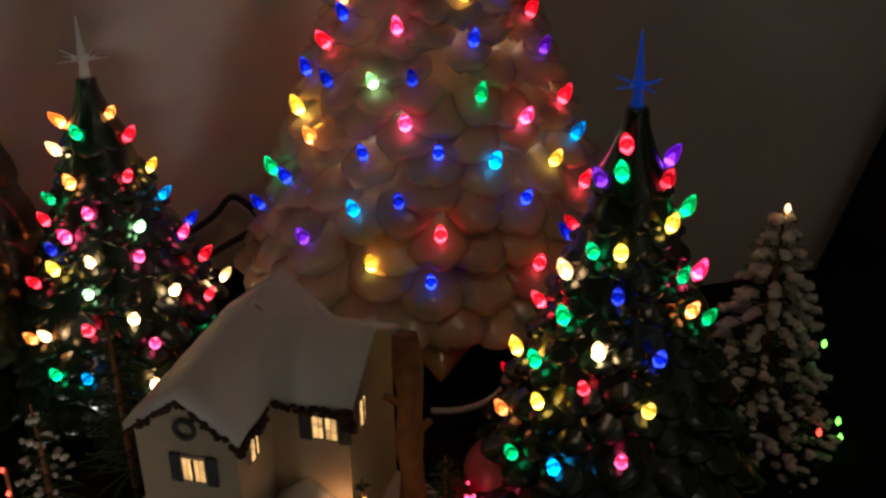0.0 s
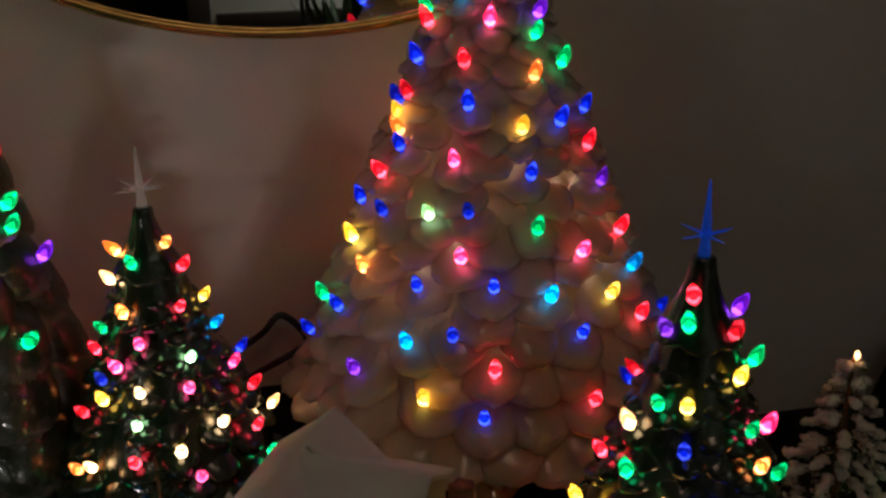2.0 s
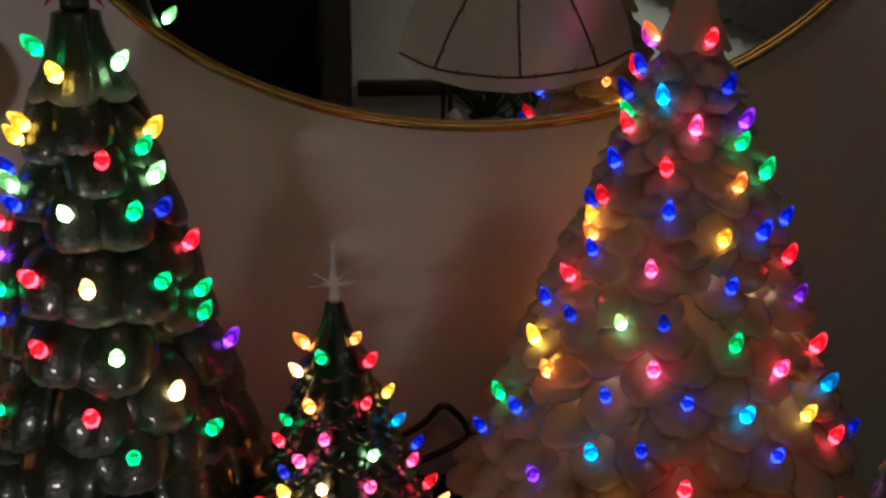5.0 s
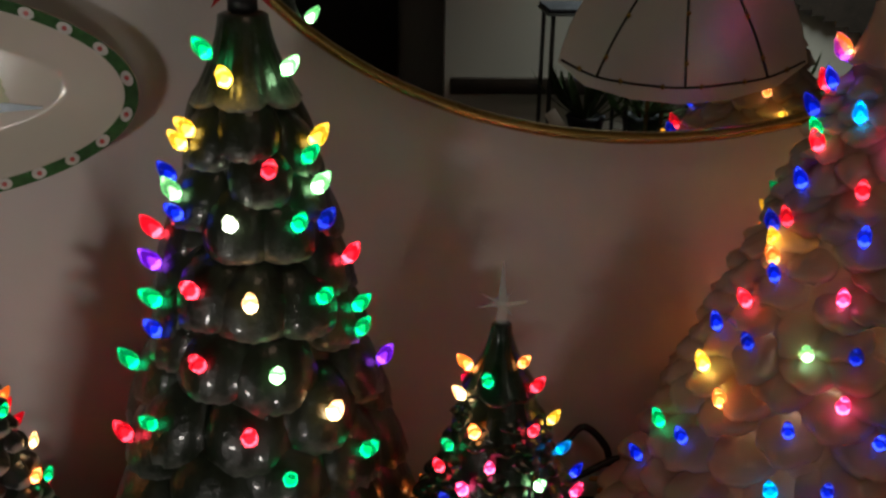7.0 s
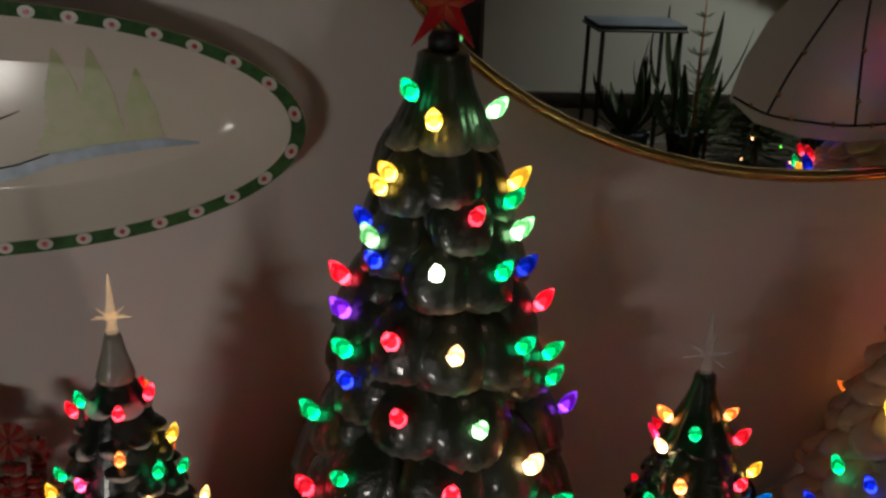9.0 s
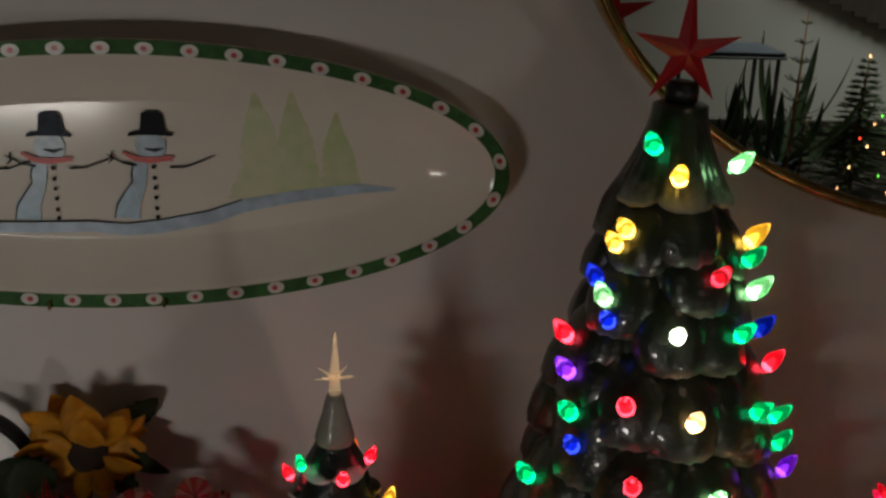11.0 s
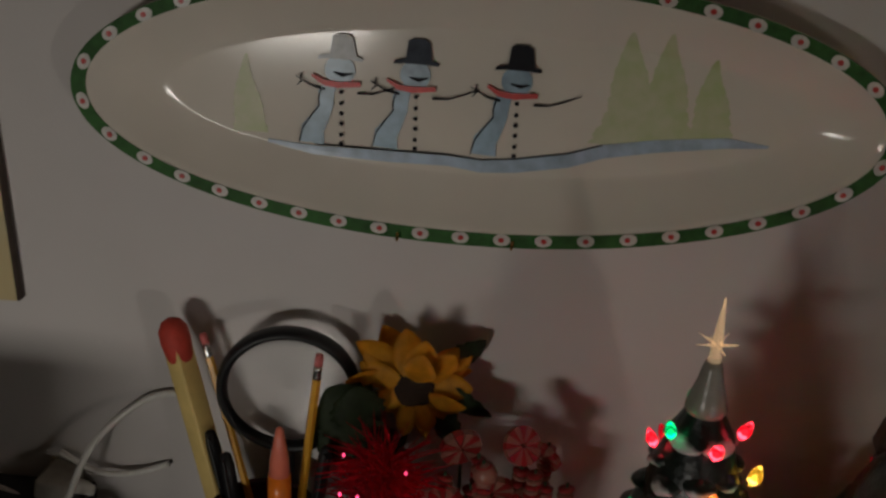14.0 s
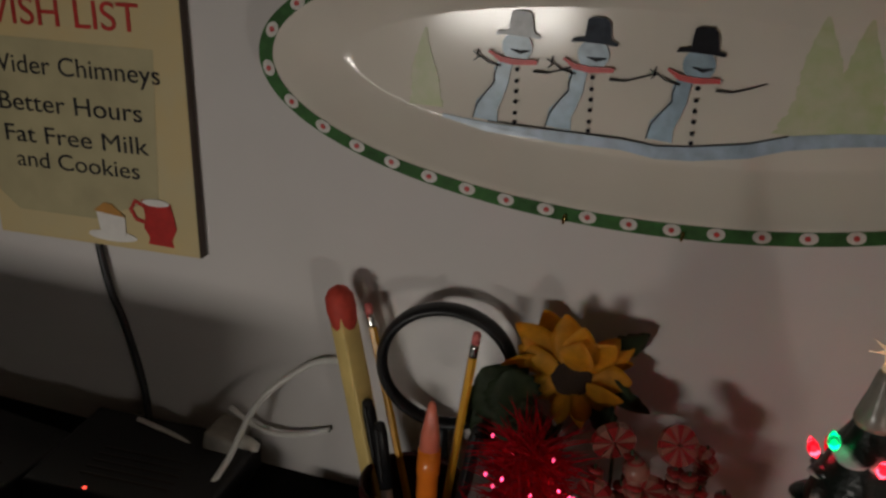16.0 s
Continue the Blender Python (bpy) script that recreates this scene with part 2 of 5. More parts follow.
M = {
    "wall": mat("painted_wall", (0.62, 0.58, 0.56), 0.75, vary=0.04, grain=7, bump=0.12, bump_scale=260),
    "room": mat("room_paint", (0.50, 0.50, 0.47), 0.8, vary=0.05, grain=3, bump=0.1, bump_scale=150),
    "ceiling": mat("ceiling_paint", (0.7, 0.68, 0.65), 0.85, vary=0.04, grain=4, bump=0.2, bump_scale=120),
    "floor": mat("dark_carpet", (0.10, 0.075, 0.055), 0.95, vary=0.3, grain=90, bump=0.5),
    "cloth": mat("black_cloth", (0.006, 0.006, 0.006), 0.9, vary=0.4, grain=300, bump=0.4, spec=0.1),
    "black": mat("black_plastic", (0.008, 0.008, 0.009), 0.45, vary=0.2, grain=200, bump=0.05),
    "dark": mat("dark_door", (0.02, 0.014, 0.01), 0.5, vary=0.3, grain=30),
    "cable_white": mat("white_cable", (0.75, 0.73, 0.68), 0.45, vary=0.08, grain=200, bump=0.02),
    "gold": mat("brass_rim", (0.55, 0.36, 0.12), 0.22, 1.0, vary=0.3, grain=60, bump=0.15),
    "green": tipped("dark_green_glaze", (0.020, 0.027, 0.016), (0.27, 0.27, 0.24), 0.28, 0.8, coat=0.45, sharp=0.30),
    "deep_green": tipped("deep_green_glaze", (0.008, 0.02, 0.010), (0.016, 0.03, 0.016), 0.16, 0.5, coat=0.7),
    "flocked": tipped("green_glaze_with_white_snow", (0.008, 0.012, 0.010), (0.62, 0.58, 0.56), 0.3, 0.95, sharp=0.09, patch=50.0, bias=0.05),
    "pearl": tipped("pearl_white_glaze", (0.74, 0.64, 0.56), (0.82, 0.72, 0.64), 0.18, 0.7, coat=0.8, grain=40, sharp=0.5, vary=0.06),
    "peach": mat("peach_glaze", (0.46, 0.24, 0.11), 0.16, vary=0.2, grain=40, bump=0.15, coat=0.7),
    "bark": mat("bark_brown", (0.32, 0.125, 0.04), 0.6, vary=0.5, grain=70, bump=0.8, bump_scale=90),
    "plate": mat("cream_glaze", (0.72, 0.66, 0.58), 0.13, vary=0.05, grain=12, bump=0.03, spec=0.28),
    "rim_green": mat("green_rim_paint", (0.030, 0.105, 0.022), 0.55, vary=0.35, grain=120, bump=0.06, spec=0.2),
    "white": mat("white_paint", (0.78, 0.74, 0.70), 0.3, vary=0.06, grain=80, bump=0.05),
    "dot": mat("worn_white_dot_paint", (0.60, 0.56, 0.52), 0.35, vary=0.18, grain=160, bump=0.05),
    "red": mat("red_paint", (0.45, 0.03, 0.025), 0.35, vary=0.25, grain=100, bump=0.08),
    "scarf": mat("bright_red_scarf_paint", (0.60, 0.045, 0.04), 0.4, vary=0.2, grain=100, bump=0.04),
    "ice_blue": mat("washed_blue_paint", (0.30, 0.42, 0.52), 0.3, vary=0.35, grain=60, bump=0.04),
    "ground_blue": mat("snow_shadow_blue", (0.36, 0.45, 0.55), 0.3, vary=0.3, grain=70, bump=0.04),
    "faded_green": mat("washed_green_paint", (0.40, 0.46, 0.22), 0.4, vary=0.15, grain=70, bump=0.04, second=(0.62, 0.59, 0.44)),
    "ink": mat("black_ink", (0.010, 0.010, 0.014), 0.65, spec=0.2, vary=0.3, grain=150, bump=0.03),
    "hat_grey": mat("grey_hat_paint", (0.45, 0.46, 0.47), 0.35, vary=0.3, grain=90, bump=0.03),
    "hat_slate": mat("slate_hat_paint", (0.06, 0.07, 0.09), 0.65, spec=0.2, vary=0.4, grain=90, bump=0.03),
    "signboard": mat("mustard_painted_wood", (0.52, 0.38, 0.17), 0.55, vary=0.18, grain=18, bump=0.12, second=(0.54, 0.46, 0.27)),
    "sign_edge": mat("dark_wood_edge", (0.05, 0.03, 0.02), 0.6, vary=0.3, grain=60),
    "snow": mat("matt_white_porcelain", (0.72, 0.70, 0.67), 0.6, vary=0.06, grain=30, bump=0.2, bump_scale=90),
    "cream": mat("cream_porcelain", (0.50, 0.41, 0.29), 0.5, vary=0.1, grain=60, bump=0.1),
    "shutter": mat("slate_shutter", (0.05, 0.055, 0.06), 0.5, vary=0.2, grain=120),
    "garland": mat("dark_garland", (0.05, 0.018, 0.012), 0.8, vary=0.5, grain=200, bump=0.8),
    "pine": mat("pine_needles", (0.035, 0.06, 0.02), 0.7, vary=0.5, grain=200, bump=0.3),
    "frost": mat("flocked_needles", (0.66, 0.63, 0.56), 0.9, vary=0.3, grain=200, bump=0.6),
    "pencil": mat("yellow_pencil_lacquer", (0.72, 0.36, 0.03), 0.3, vary=0.1, grain=80, bump=0.03),
    "match": mat("pale_match_wood", (0.68, 0.50, 0.18), 0.6, vary=0.15, grain=50, bump=0.2),
    "match_head": mat("red_match_head", (0.5, 0.05, 0.03), 0.7, vary=0.2, grain=120, bump=0.3),
    "rubber": mat("pink_rubber", (0.6, 0.15, 0.14), 0.7, vary=0.1, grain=150),
    "tin": mat("tin_ferrule", (0.6, 0.58, 0.55), 0.25, 1.0, vary=0.2, grain=200),
    "marker": mat("orange_marker_plastic", (0.8, 0.2, 0.02), 0.25, vary=0.1, grain=60, bump=0.02),
    "marker_tip": mat("clear_pink_cap", (0.75, 0.2, 0.13), 0.15, vary=0.1, grain=60, bump=0.02),
    "mug": mat("dark_red_glitter_cup", (0.030, 0.003, 0.004), 0.3, vary=0.6, grain=400, bump=0.6),
    "petal": mat("sunflower_petal", (0.78, 0.37, 0.02), 0.6, vary=0.3, grain=70, bump=0.3),
    "seed": mat("sunflower_heart", (0.03, 0.014, 0.006), 0.9, vary=0.4, grain=300, bump=1.0),
    "leaf": mat("dark_silk_leaf", (0.035, 0.055, 0.022), 0.65, vary=0.4, grain=80, bump=0.3),
    "tinsel": mat("red_foil_tinsel", (0.58, 0.010, 0.030), 0.28, 0.85, vary=0.5, grain=300, bump=0.3),
    # candy red and cream darkened: the dimness near the table is in the colour
    "candy_red": mat("shaded_red_stripe", (0.27, 0.020, 0.020), 0.3, vary=0.2, grain=100, bump=0.05),
    "candy_white": mat("shaded_cream_stripe", (0.27, 0.115, 0.085), 0.3, vary=0.15, grain=100, bump=0.05),
    "pink_ball": mat("rose_glazed_ball", (0.62, 0.12, 0.16), 0.3, vary=0.2, grain=40, bump=0.08),
    "drape": mat("dark_drape", (0.025, 0.017, 0.013), 0.9, vary=0.4, grain=60, bump=0.4),
    "shade": mat("cream_glass_shade", (0.60, 0.56, 0.50), 0.12, vary=0.06, grain=10, bump=0.03, coat=0.3),
    "lead": mat("dark_lead_came", (0.02, 0.018, 0.014), 0.4, 0.6, vary=0.3, grain=200),
    "star_blue": shell("blue_star_plastic", (0.02, 0.12, 0.70), 0.07),
    "star_clear": shell("clear_star_plastic", (0.8, 0.72, 0.66), 0.018),
    "star_warm": shell("warm_clear_star_plastic", (0.95, 0.70, 0.44), 0.20),
    "star_red": mat("red_star_plastic", (0.40, 0.004, 0.010), 0.4, vary=0.2, grain=50, bump=0.1),
    "cap_frost": mat("frosted_grey_cap", (0.27, 0.245, 0.21), 0.25, vary=0.25, grain=60, bump=0.2, coat=0.4),
    "lens": glass("lens_glass", (0.98, 0.99, 0.99), 0.02, 1.12),
    "mirror": mat("mirror_silver", (0.86, 0.87, 0.86), 0.01, 1.0, vary=0.01, grain=3, bump=0),
    "window_lit": glow("lit_paper_window", (1.0, 0.62, 0.25), (1.0, 0.72, 0.36), 0.85),
    "porch_light": glow("porch_light_glass", (1.0, 0.55, 0.25), (1.0, 0.7, 0.4), 14.0),
    "tiny_red": glow("tiny_red_light", (1.0, 0.08, 0.05), (1.0, 0.3, 0.2), 4.0),
    "tiny_green": glow("tiny_green_light", (0.2, 1.0, 0.1), (0.6, 1.0, 0.3), 3.0),
    "tiny_warm": glow("tiny_warm_light", (1.0, 0.55, 0.25), (1.0, 0.8, 0.5), 5.0),
    "tiny_pink": glow("tiny_pink_light", (1.0, 0.08, 0.22), (1.0, 0.4, 0.5), 3.0),
}


# ---- building helpers ----
def mesh_of(bm, name, material, smooth=True):
    me = bpy.data.meshes.new(name)
    bmesh.ops.recalc_face_normals(bm, faces=bm.faces)
    bm.to_mesh(me)
    bm.free()
    for p in me.polygons:
        p.use_smooth = smooth
    for m in material if isinstance(material, (list, tuple)) else (material,):
        me.materials.append(m)
    return me


def part(name, bm, material, parent=None, label="", smooth=True, m=None):
    me = bm if isinstance(bm, bpy.types.Mesh) else mesh_of(bm, name, material, smooth)
    ob = new(name, me)
    if parent:
        ob.parent = parent
    if m:
        ob.matrix_local = m
    if label:
        ob["label"] = label
    return ob


def empty(name, m, label, category, group="", kind=""):
    ob = new(name)
    ob.matrix_world = m
    return tagged(ob, label, category, group, kind)


def box(sx, sy, sz, centre=(0, 0, 0), bevel=0.0, seg=2):
    bm = bmesh.new()
    bmesh.ops.create_cube(bm, size=1.0)
    bmesh.ops.scale(bm, vec=(sx, sy, sz), verts=bm.verts)
    if bevel:
        bmesh.ops.bevel(bm, geom=bm.edges[:], offset=bevel, segments=seg, affect="EDGES", profile=0.6)
    bmesh.ops.translate(bm, vec=centre, verts=bm.verts)
    return bm


def lathe(profile, n=32, close=True):
    """A turned body from (radius, height) pairs."""
    bm = bmesh.new()
    rings = [[bm.verts.new((r * math.cos(2 * math.pi * k / n), r * math.sin(2 * math.pi * k / n), z)) for k in range(n)] for r, z in profile]
    for a, b in zip(rings, rings[1:]):
        for k in range(n):
            bm.faces.new((a[k], a[(k + 1) % n], b[(k + 1) % n], b[k]))
    if close:
        bm.faces.new(rings[0][::-1])
        bm.faces.new(rings[-1])
    return bm


def tube(points, radius, n=8, steps=8, taper=None, bm=None):
    """A round cord through points, smoothed."""
    bm = bm or bmesh.new()
    pts = [Vector(p) for p in points]
    path = []
    for i in range(len(pts) - 1):
        p0, p1, p2, p3 = pts[max(i - 1, 0)], pts[i], pts[i + 1], pts[min(i + 2, len(pts) - 1)]
        for k in range(steps):
            t = k / steps
            path.append(0.5 * (2 * p1 + (p2 - p0) * t + (2 * p0 - 5 * p1 + 4 * p2 - p3) * t * t + (3 * p1 - p0 - 3 * p2 + p3) * t ** 3))
    path.append(pts[-1])
    rings, side = [], None
    for i, p in enumerate(path):
        d = (path[min(i + 1, len(path) - 1)] - path[max(i - 1, 0)]).normalized()
        side = d.orthogonal().normalized() if side is None else (side - d * side.dot(d)).normalized()
        up = d.cross(side)
        r = radius if taper is None else radius + (taper - radius) * i / (len(path) - 1)
        rings.append([bm.verts.new(p + r * (side * math.cos(2 * math.pi * k / n) + up * math.sin(2 * math.pi * k / n))) for k in range(n)])
    for a, b in zip(rings, rings[1:]):
        for k in range(n):
            bm.faces.new((a[k], a[(k + 1) % n], b[(k + 1) % n], b[k]))
    bm.faces.new(rings[0][::-1])
    bm.faces.new(rings[-1])
    return bm


def flat(outline, y=0.0, thick=0.0006, bm=None, deep=None):
    """A thin painted shape in the xz plane, facing -y; deep: the depth of a curved ground under it."""
    bm = bm or bmesh.new()
    ground = [deep(x, z) if deep else 0.0 for x, z in outline]
    a = [bm.verts.new((x, g + y - thick, z)) for (x, z), g in zip(outline, ground)]
    b = [bm.verts.new((x, g + y, z)) for (x, z), g in zip(outline, ground)]
    bm.faces.new(a)
    for i in range(len(a)):
        j = (i + 1) % len(a)
        bm.faces.new((a[i], a[j], b[j], b[i]))
    return bm


def oval(cx, cz, rx, rz, n=20):
    return [(cx + rx * math.cos(2 * math.pi * k / n), cz + rz * math.sin(2 * math.pi * k / n)) for k in range(n)]


def stroke(points, width):
    """The outline of a brush stroke through points (x, z), with one width or one at each point."""
    left, right = [], []
    for i, (x, z) in enumerate(points):
        x0, z0 = points[max(i - 1, 0)]
        x1, z1 = points[min(i + 1, len(points) - 1)]
        l = math.hypot(x1 - x0, z1 - z0) or 1
        w = (width[i] if isinstance(width, (list, tuple)) else width) / 2
        left.append((x - (z1 - z0) / l * w, z + (x1 - x0) / l * w))
        right.append((x + (z1 - z0) / l * w, z - (x1 - x0) / l * w))
    return left + right[::-1]


# ---- the room ----
def wall(name, sx, sy, sz, centre, material, label):
    return tagged(part(name, box(sx, sy, sz, centre), material, smooth=False), label, "wall", kind="structure")


wall("wall_north", 4.6, 0.1, 2.6, (0.4, WALL + 0.05, 0.45), M["wall"], "plain off-white painted wall behind the trees")
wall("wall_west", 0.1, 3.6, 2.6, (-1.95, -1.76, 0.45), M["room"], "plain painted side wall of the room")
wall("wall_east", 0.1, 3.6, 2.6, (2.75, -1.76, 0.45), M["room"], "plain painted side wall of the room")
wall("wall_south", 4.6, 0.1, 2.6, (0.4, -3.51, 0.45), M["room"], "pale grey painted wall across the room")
tagged(part("floor", box(4.8, 3.7, 0.06, (0.4, -1.74, -0.83)), M["floor"], smooth=False), "dark brown carpeted floor", "floor", kind="structure")
tagged(part("ceiling", box(4.8, 3.7, 0.06, (0.4, -1.74, 1.73)), M["ceiling"], smooth=False), "plain white ceiling", "ceiling", kind="structure")


def table():
    t = empty("table", pose(0.4, -0.37, TABLE), "long table covered with a plain black cloth", "table")
    part("tabletop", box(2.27, 0.78, 0.03, (-0.315, 0, -0.0155), 0.006), M["cloth"], t, "black cloth top")
    part("side_leaf", box(0.63, 0.572, 0.03, (1.137, -0.104, -0.0155), 0.006), M["cloth"], t, "narrower black cloth end")
    part("cloth_skirt", box(2.88, 0.006, 0.4, (0, -0.392, -0.205)), M["cloth"], t)
    for x in (-1.38, 1.38):
        for y in (-0.34, 0.34):
            part("leg", box(0.05, 0.05, 0.695, (x, min(y, 0.14) if x > 0 else y, -0.379), 0.004), M["dark"], t)


table()


# ---- the hanging platter ----
def platter():
    p = empty("platter", pose(0.011, -0.0146, 0.4112, 1.1, -1.4, 0), "long oval cream platter with green dotted rim and painted snowmen", "platter")
    a, b = 0.353, 0.1215
    rings = [(0.90, 0.80, 0.021), (0.985, 0.965, -0.004), (1.0, 1.0, -0.021), (0.998, 0.995, -0.0240), (0.99, 0.975, -0.0238), (0.960, 0.890, -0.0230),
             (0.94, 0.85, -0.017), (0.90, 0.75, -0.007), (0.85, 0.64, 0.004), (0.805, 0.56, 0.0108), (0.78, 0.533, 0.0127), (0.77, 0.522, 0.013), (0.76, 0.512, 0.013), (0.4, 0.27, 0.013), (0.05, 0.04, 0.013)]
    rings = [(fx, fz, 0.013 + (y - 0.013) * 0.72 if y < 0.013 else y) for fx, fz, y in rings]
    n = 120

    def ring_mesh(some, cap):
        bm = bmesh.new()
        rows = [[bm.verts.new((a * fx * math.cos(2 * math.pi * k / n), y, b * fz * math.sin(2 * math.pi * k / n))) for k in range(n)] for fx, fz, y in some]
        for r0, r1 in zip(rows, rows[1:]):
            for k in range(n):
                bm.faces.new((r0[k], r0[(k + 1) % n], r1[(k + 1) % n], r1[k]))
        if cap:
            bm.faces.new(rows[-1])
        return bm

    part("dish", ring_mesh(rings, True), M["plate"], p)
    part("back", ring_mesh([(1.0, 1.0, -0.0115), (0.9, 0.8, 0.0215), (0.5, 0.4, 0.0232), (0.05, 0.04, 0.0232)], True), M["plate"], p)
    band = [(0.999, 0.997, -0.0144), (0.99, 0.975, -0.0143), (0.961, 0.893, -0.0137)]
    part("rim_band", ring_mesh(band, False), M["rim_green"], p, "painted green rim band")
    # dots at even steps along the rim
    fine = [(0.978 * a * math.cos(s), 0.937 * b * math.sin(s)) for s in np.linspace(0, 2 * math.pi, 2001)]
    run = np.concatenate([[0], np.cumsum([math.dist(p0, p1) for p0, p1 in zip(fine, fine[1:])])])
    white = mesh_of(flat(oval(0, 0, 0.0076, 0.0056, 18), 0, 0.0007), "dot", M["dot"], False)
    heart = mesh_of(flat(oval(0, 0, 0.0026, 0.0024, 12), 0, 0.0005), "dot_heart", M["red"], False)
    total = 42
    for k in range(total):
        i = int(np.searchsorted(run, run[-1] * (k + 0.35) / total))
        (x, z), (x1, z1) = fine[i], fine[min(i + 3, 2000)]
        turn = -math.degrees(math.atan2(z1 - z, x1 - x))
        d = part("dot", white, None, p, m=pose(x, -0.0138, z, 0, turn, 0))
        part("dot_heart", heart, None, d, m=pose(random.uniform(-0.0008, 0.0008), -0.0008, 0))

    def deep(x, z):
        """The depth of the glaze at a place of the dish."""
        last = None
        for fx, fz, y in rings[6:]:
            f = math.hypot(x / (a * fx), z / (b * fz))
            if f > 1:
                return y if last is None else y + (last[1] - y) * min(1, (f - 1) / max(1e-6, (f - 1) + (1 - last[0])))
            last = (f, y)
        return rings[-1][2]

    y = -0.0008
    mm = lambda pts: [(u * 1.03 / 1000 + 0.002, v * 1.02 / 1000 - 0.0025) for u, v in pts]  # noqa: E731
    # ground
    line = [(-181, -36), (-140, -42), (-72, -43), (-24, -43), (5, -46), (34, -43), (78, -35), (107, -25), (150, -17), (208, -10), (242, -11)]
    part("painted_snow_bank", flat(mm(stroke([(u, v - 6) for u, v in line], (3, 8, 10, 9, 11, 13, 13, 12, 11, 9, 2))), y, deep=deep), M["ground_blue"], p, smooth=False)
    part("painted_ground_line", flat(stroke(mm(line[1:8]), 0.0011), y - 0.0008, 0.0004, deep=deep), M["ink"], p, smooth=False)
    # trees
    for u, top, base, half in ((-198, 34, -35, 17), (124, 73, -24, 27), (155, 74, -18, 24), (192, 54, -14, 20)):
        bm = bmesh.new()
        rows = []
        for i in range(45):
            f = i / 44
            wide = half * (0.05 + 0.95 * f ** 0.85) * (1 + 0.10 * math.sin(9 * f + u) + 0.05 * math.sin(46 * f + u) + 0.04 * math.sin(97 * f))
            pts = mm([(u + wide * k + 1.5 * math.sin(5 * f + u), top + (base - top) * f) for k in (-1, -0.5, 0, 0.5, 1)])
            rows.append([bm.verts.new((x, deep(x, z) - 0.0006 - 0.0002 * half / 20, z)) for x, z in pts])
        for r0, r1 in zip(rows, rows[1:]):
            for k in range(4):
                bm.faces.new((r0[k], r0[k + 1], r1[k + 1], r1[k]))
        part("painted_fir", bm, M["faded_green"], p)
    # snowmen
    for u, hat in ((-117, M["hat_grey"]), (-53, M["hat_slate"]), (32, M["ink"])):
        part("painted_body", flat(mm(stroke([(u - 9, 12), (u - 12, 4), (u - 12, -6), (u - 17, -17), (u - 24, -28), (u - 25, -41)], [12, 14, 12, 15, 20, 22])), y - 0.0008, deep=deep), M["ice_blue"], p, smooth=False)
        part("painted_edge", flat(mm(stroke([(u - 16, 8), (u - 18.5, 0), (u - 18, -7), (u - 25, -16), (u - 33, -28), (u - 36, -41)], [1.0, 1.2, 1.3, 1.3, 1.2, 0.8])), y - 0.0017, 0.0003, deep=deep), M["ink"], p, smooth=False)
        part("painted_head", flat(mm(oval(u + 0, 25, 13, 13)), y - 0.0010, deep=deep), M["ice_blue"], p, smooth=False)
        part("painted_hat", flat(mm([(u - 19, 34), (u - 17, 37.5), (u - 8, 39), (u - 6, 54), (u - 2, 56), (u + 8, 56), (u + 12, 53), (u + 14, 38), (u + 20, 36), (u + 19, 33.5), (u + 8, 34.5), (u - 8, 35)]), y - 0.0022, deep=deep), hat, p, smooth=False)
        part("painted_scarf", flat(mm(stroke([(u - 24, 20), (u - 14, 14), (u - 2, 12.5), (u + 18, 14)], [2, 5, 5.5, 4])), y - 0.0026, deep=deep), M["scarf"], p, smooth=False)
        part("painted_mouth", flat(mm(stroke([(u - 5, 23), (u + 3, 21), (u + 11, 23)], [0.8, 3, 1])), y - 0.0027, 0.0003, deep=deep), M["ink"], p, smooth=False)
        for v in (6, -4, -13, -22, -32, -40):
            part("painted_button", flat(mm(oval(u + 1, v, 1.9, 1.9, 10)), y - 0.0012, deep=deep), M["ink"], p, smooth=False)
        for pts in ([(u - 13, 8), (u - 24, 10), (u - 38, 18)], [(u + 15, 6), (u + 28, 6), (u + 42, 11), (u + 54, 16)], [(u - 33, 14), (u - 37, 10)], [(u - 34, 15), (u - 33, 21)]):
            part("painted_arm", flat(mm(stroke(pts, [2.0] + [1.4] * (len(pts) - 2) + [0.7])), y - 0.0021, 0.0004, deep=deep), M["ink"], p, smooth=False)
    # the wire hooks of the hanger
    for x in (-0.062, 0.040):
        part("hanger_hook", tube([(x, 0.02, -0.120), (x, -0.012, -0.1215), (x + 0.001, -0.019, -0.117), (x + 0.001, -0.017, -0.113)], 0.0013), M["gold"], p)


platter()


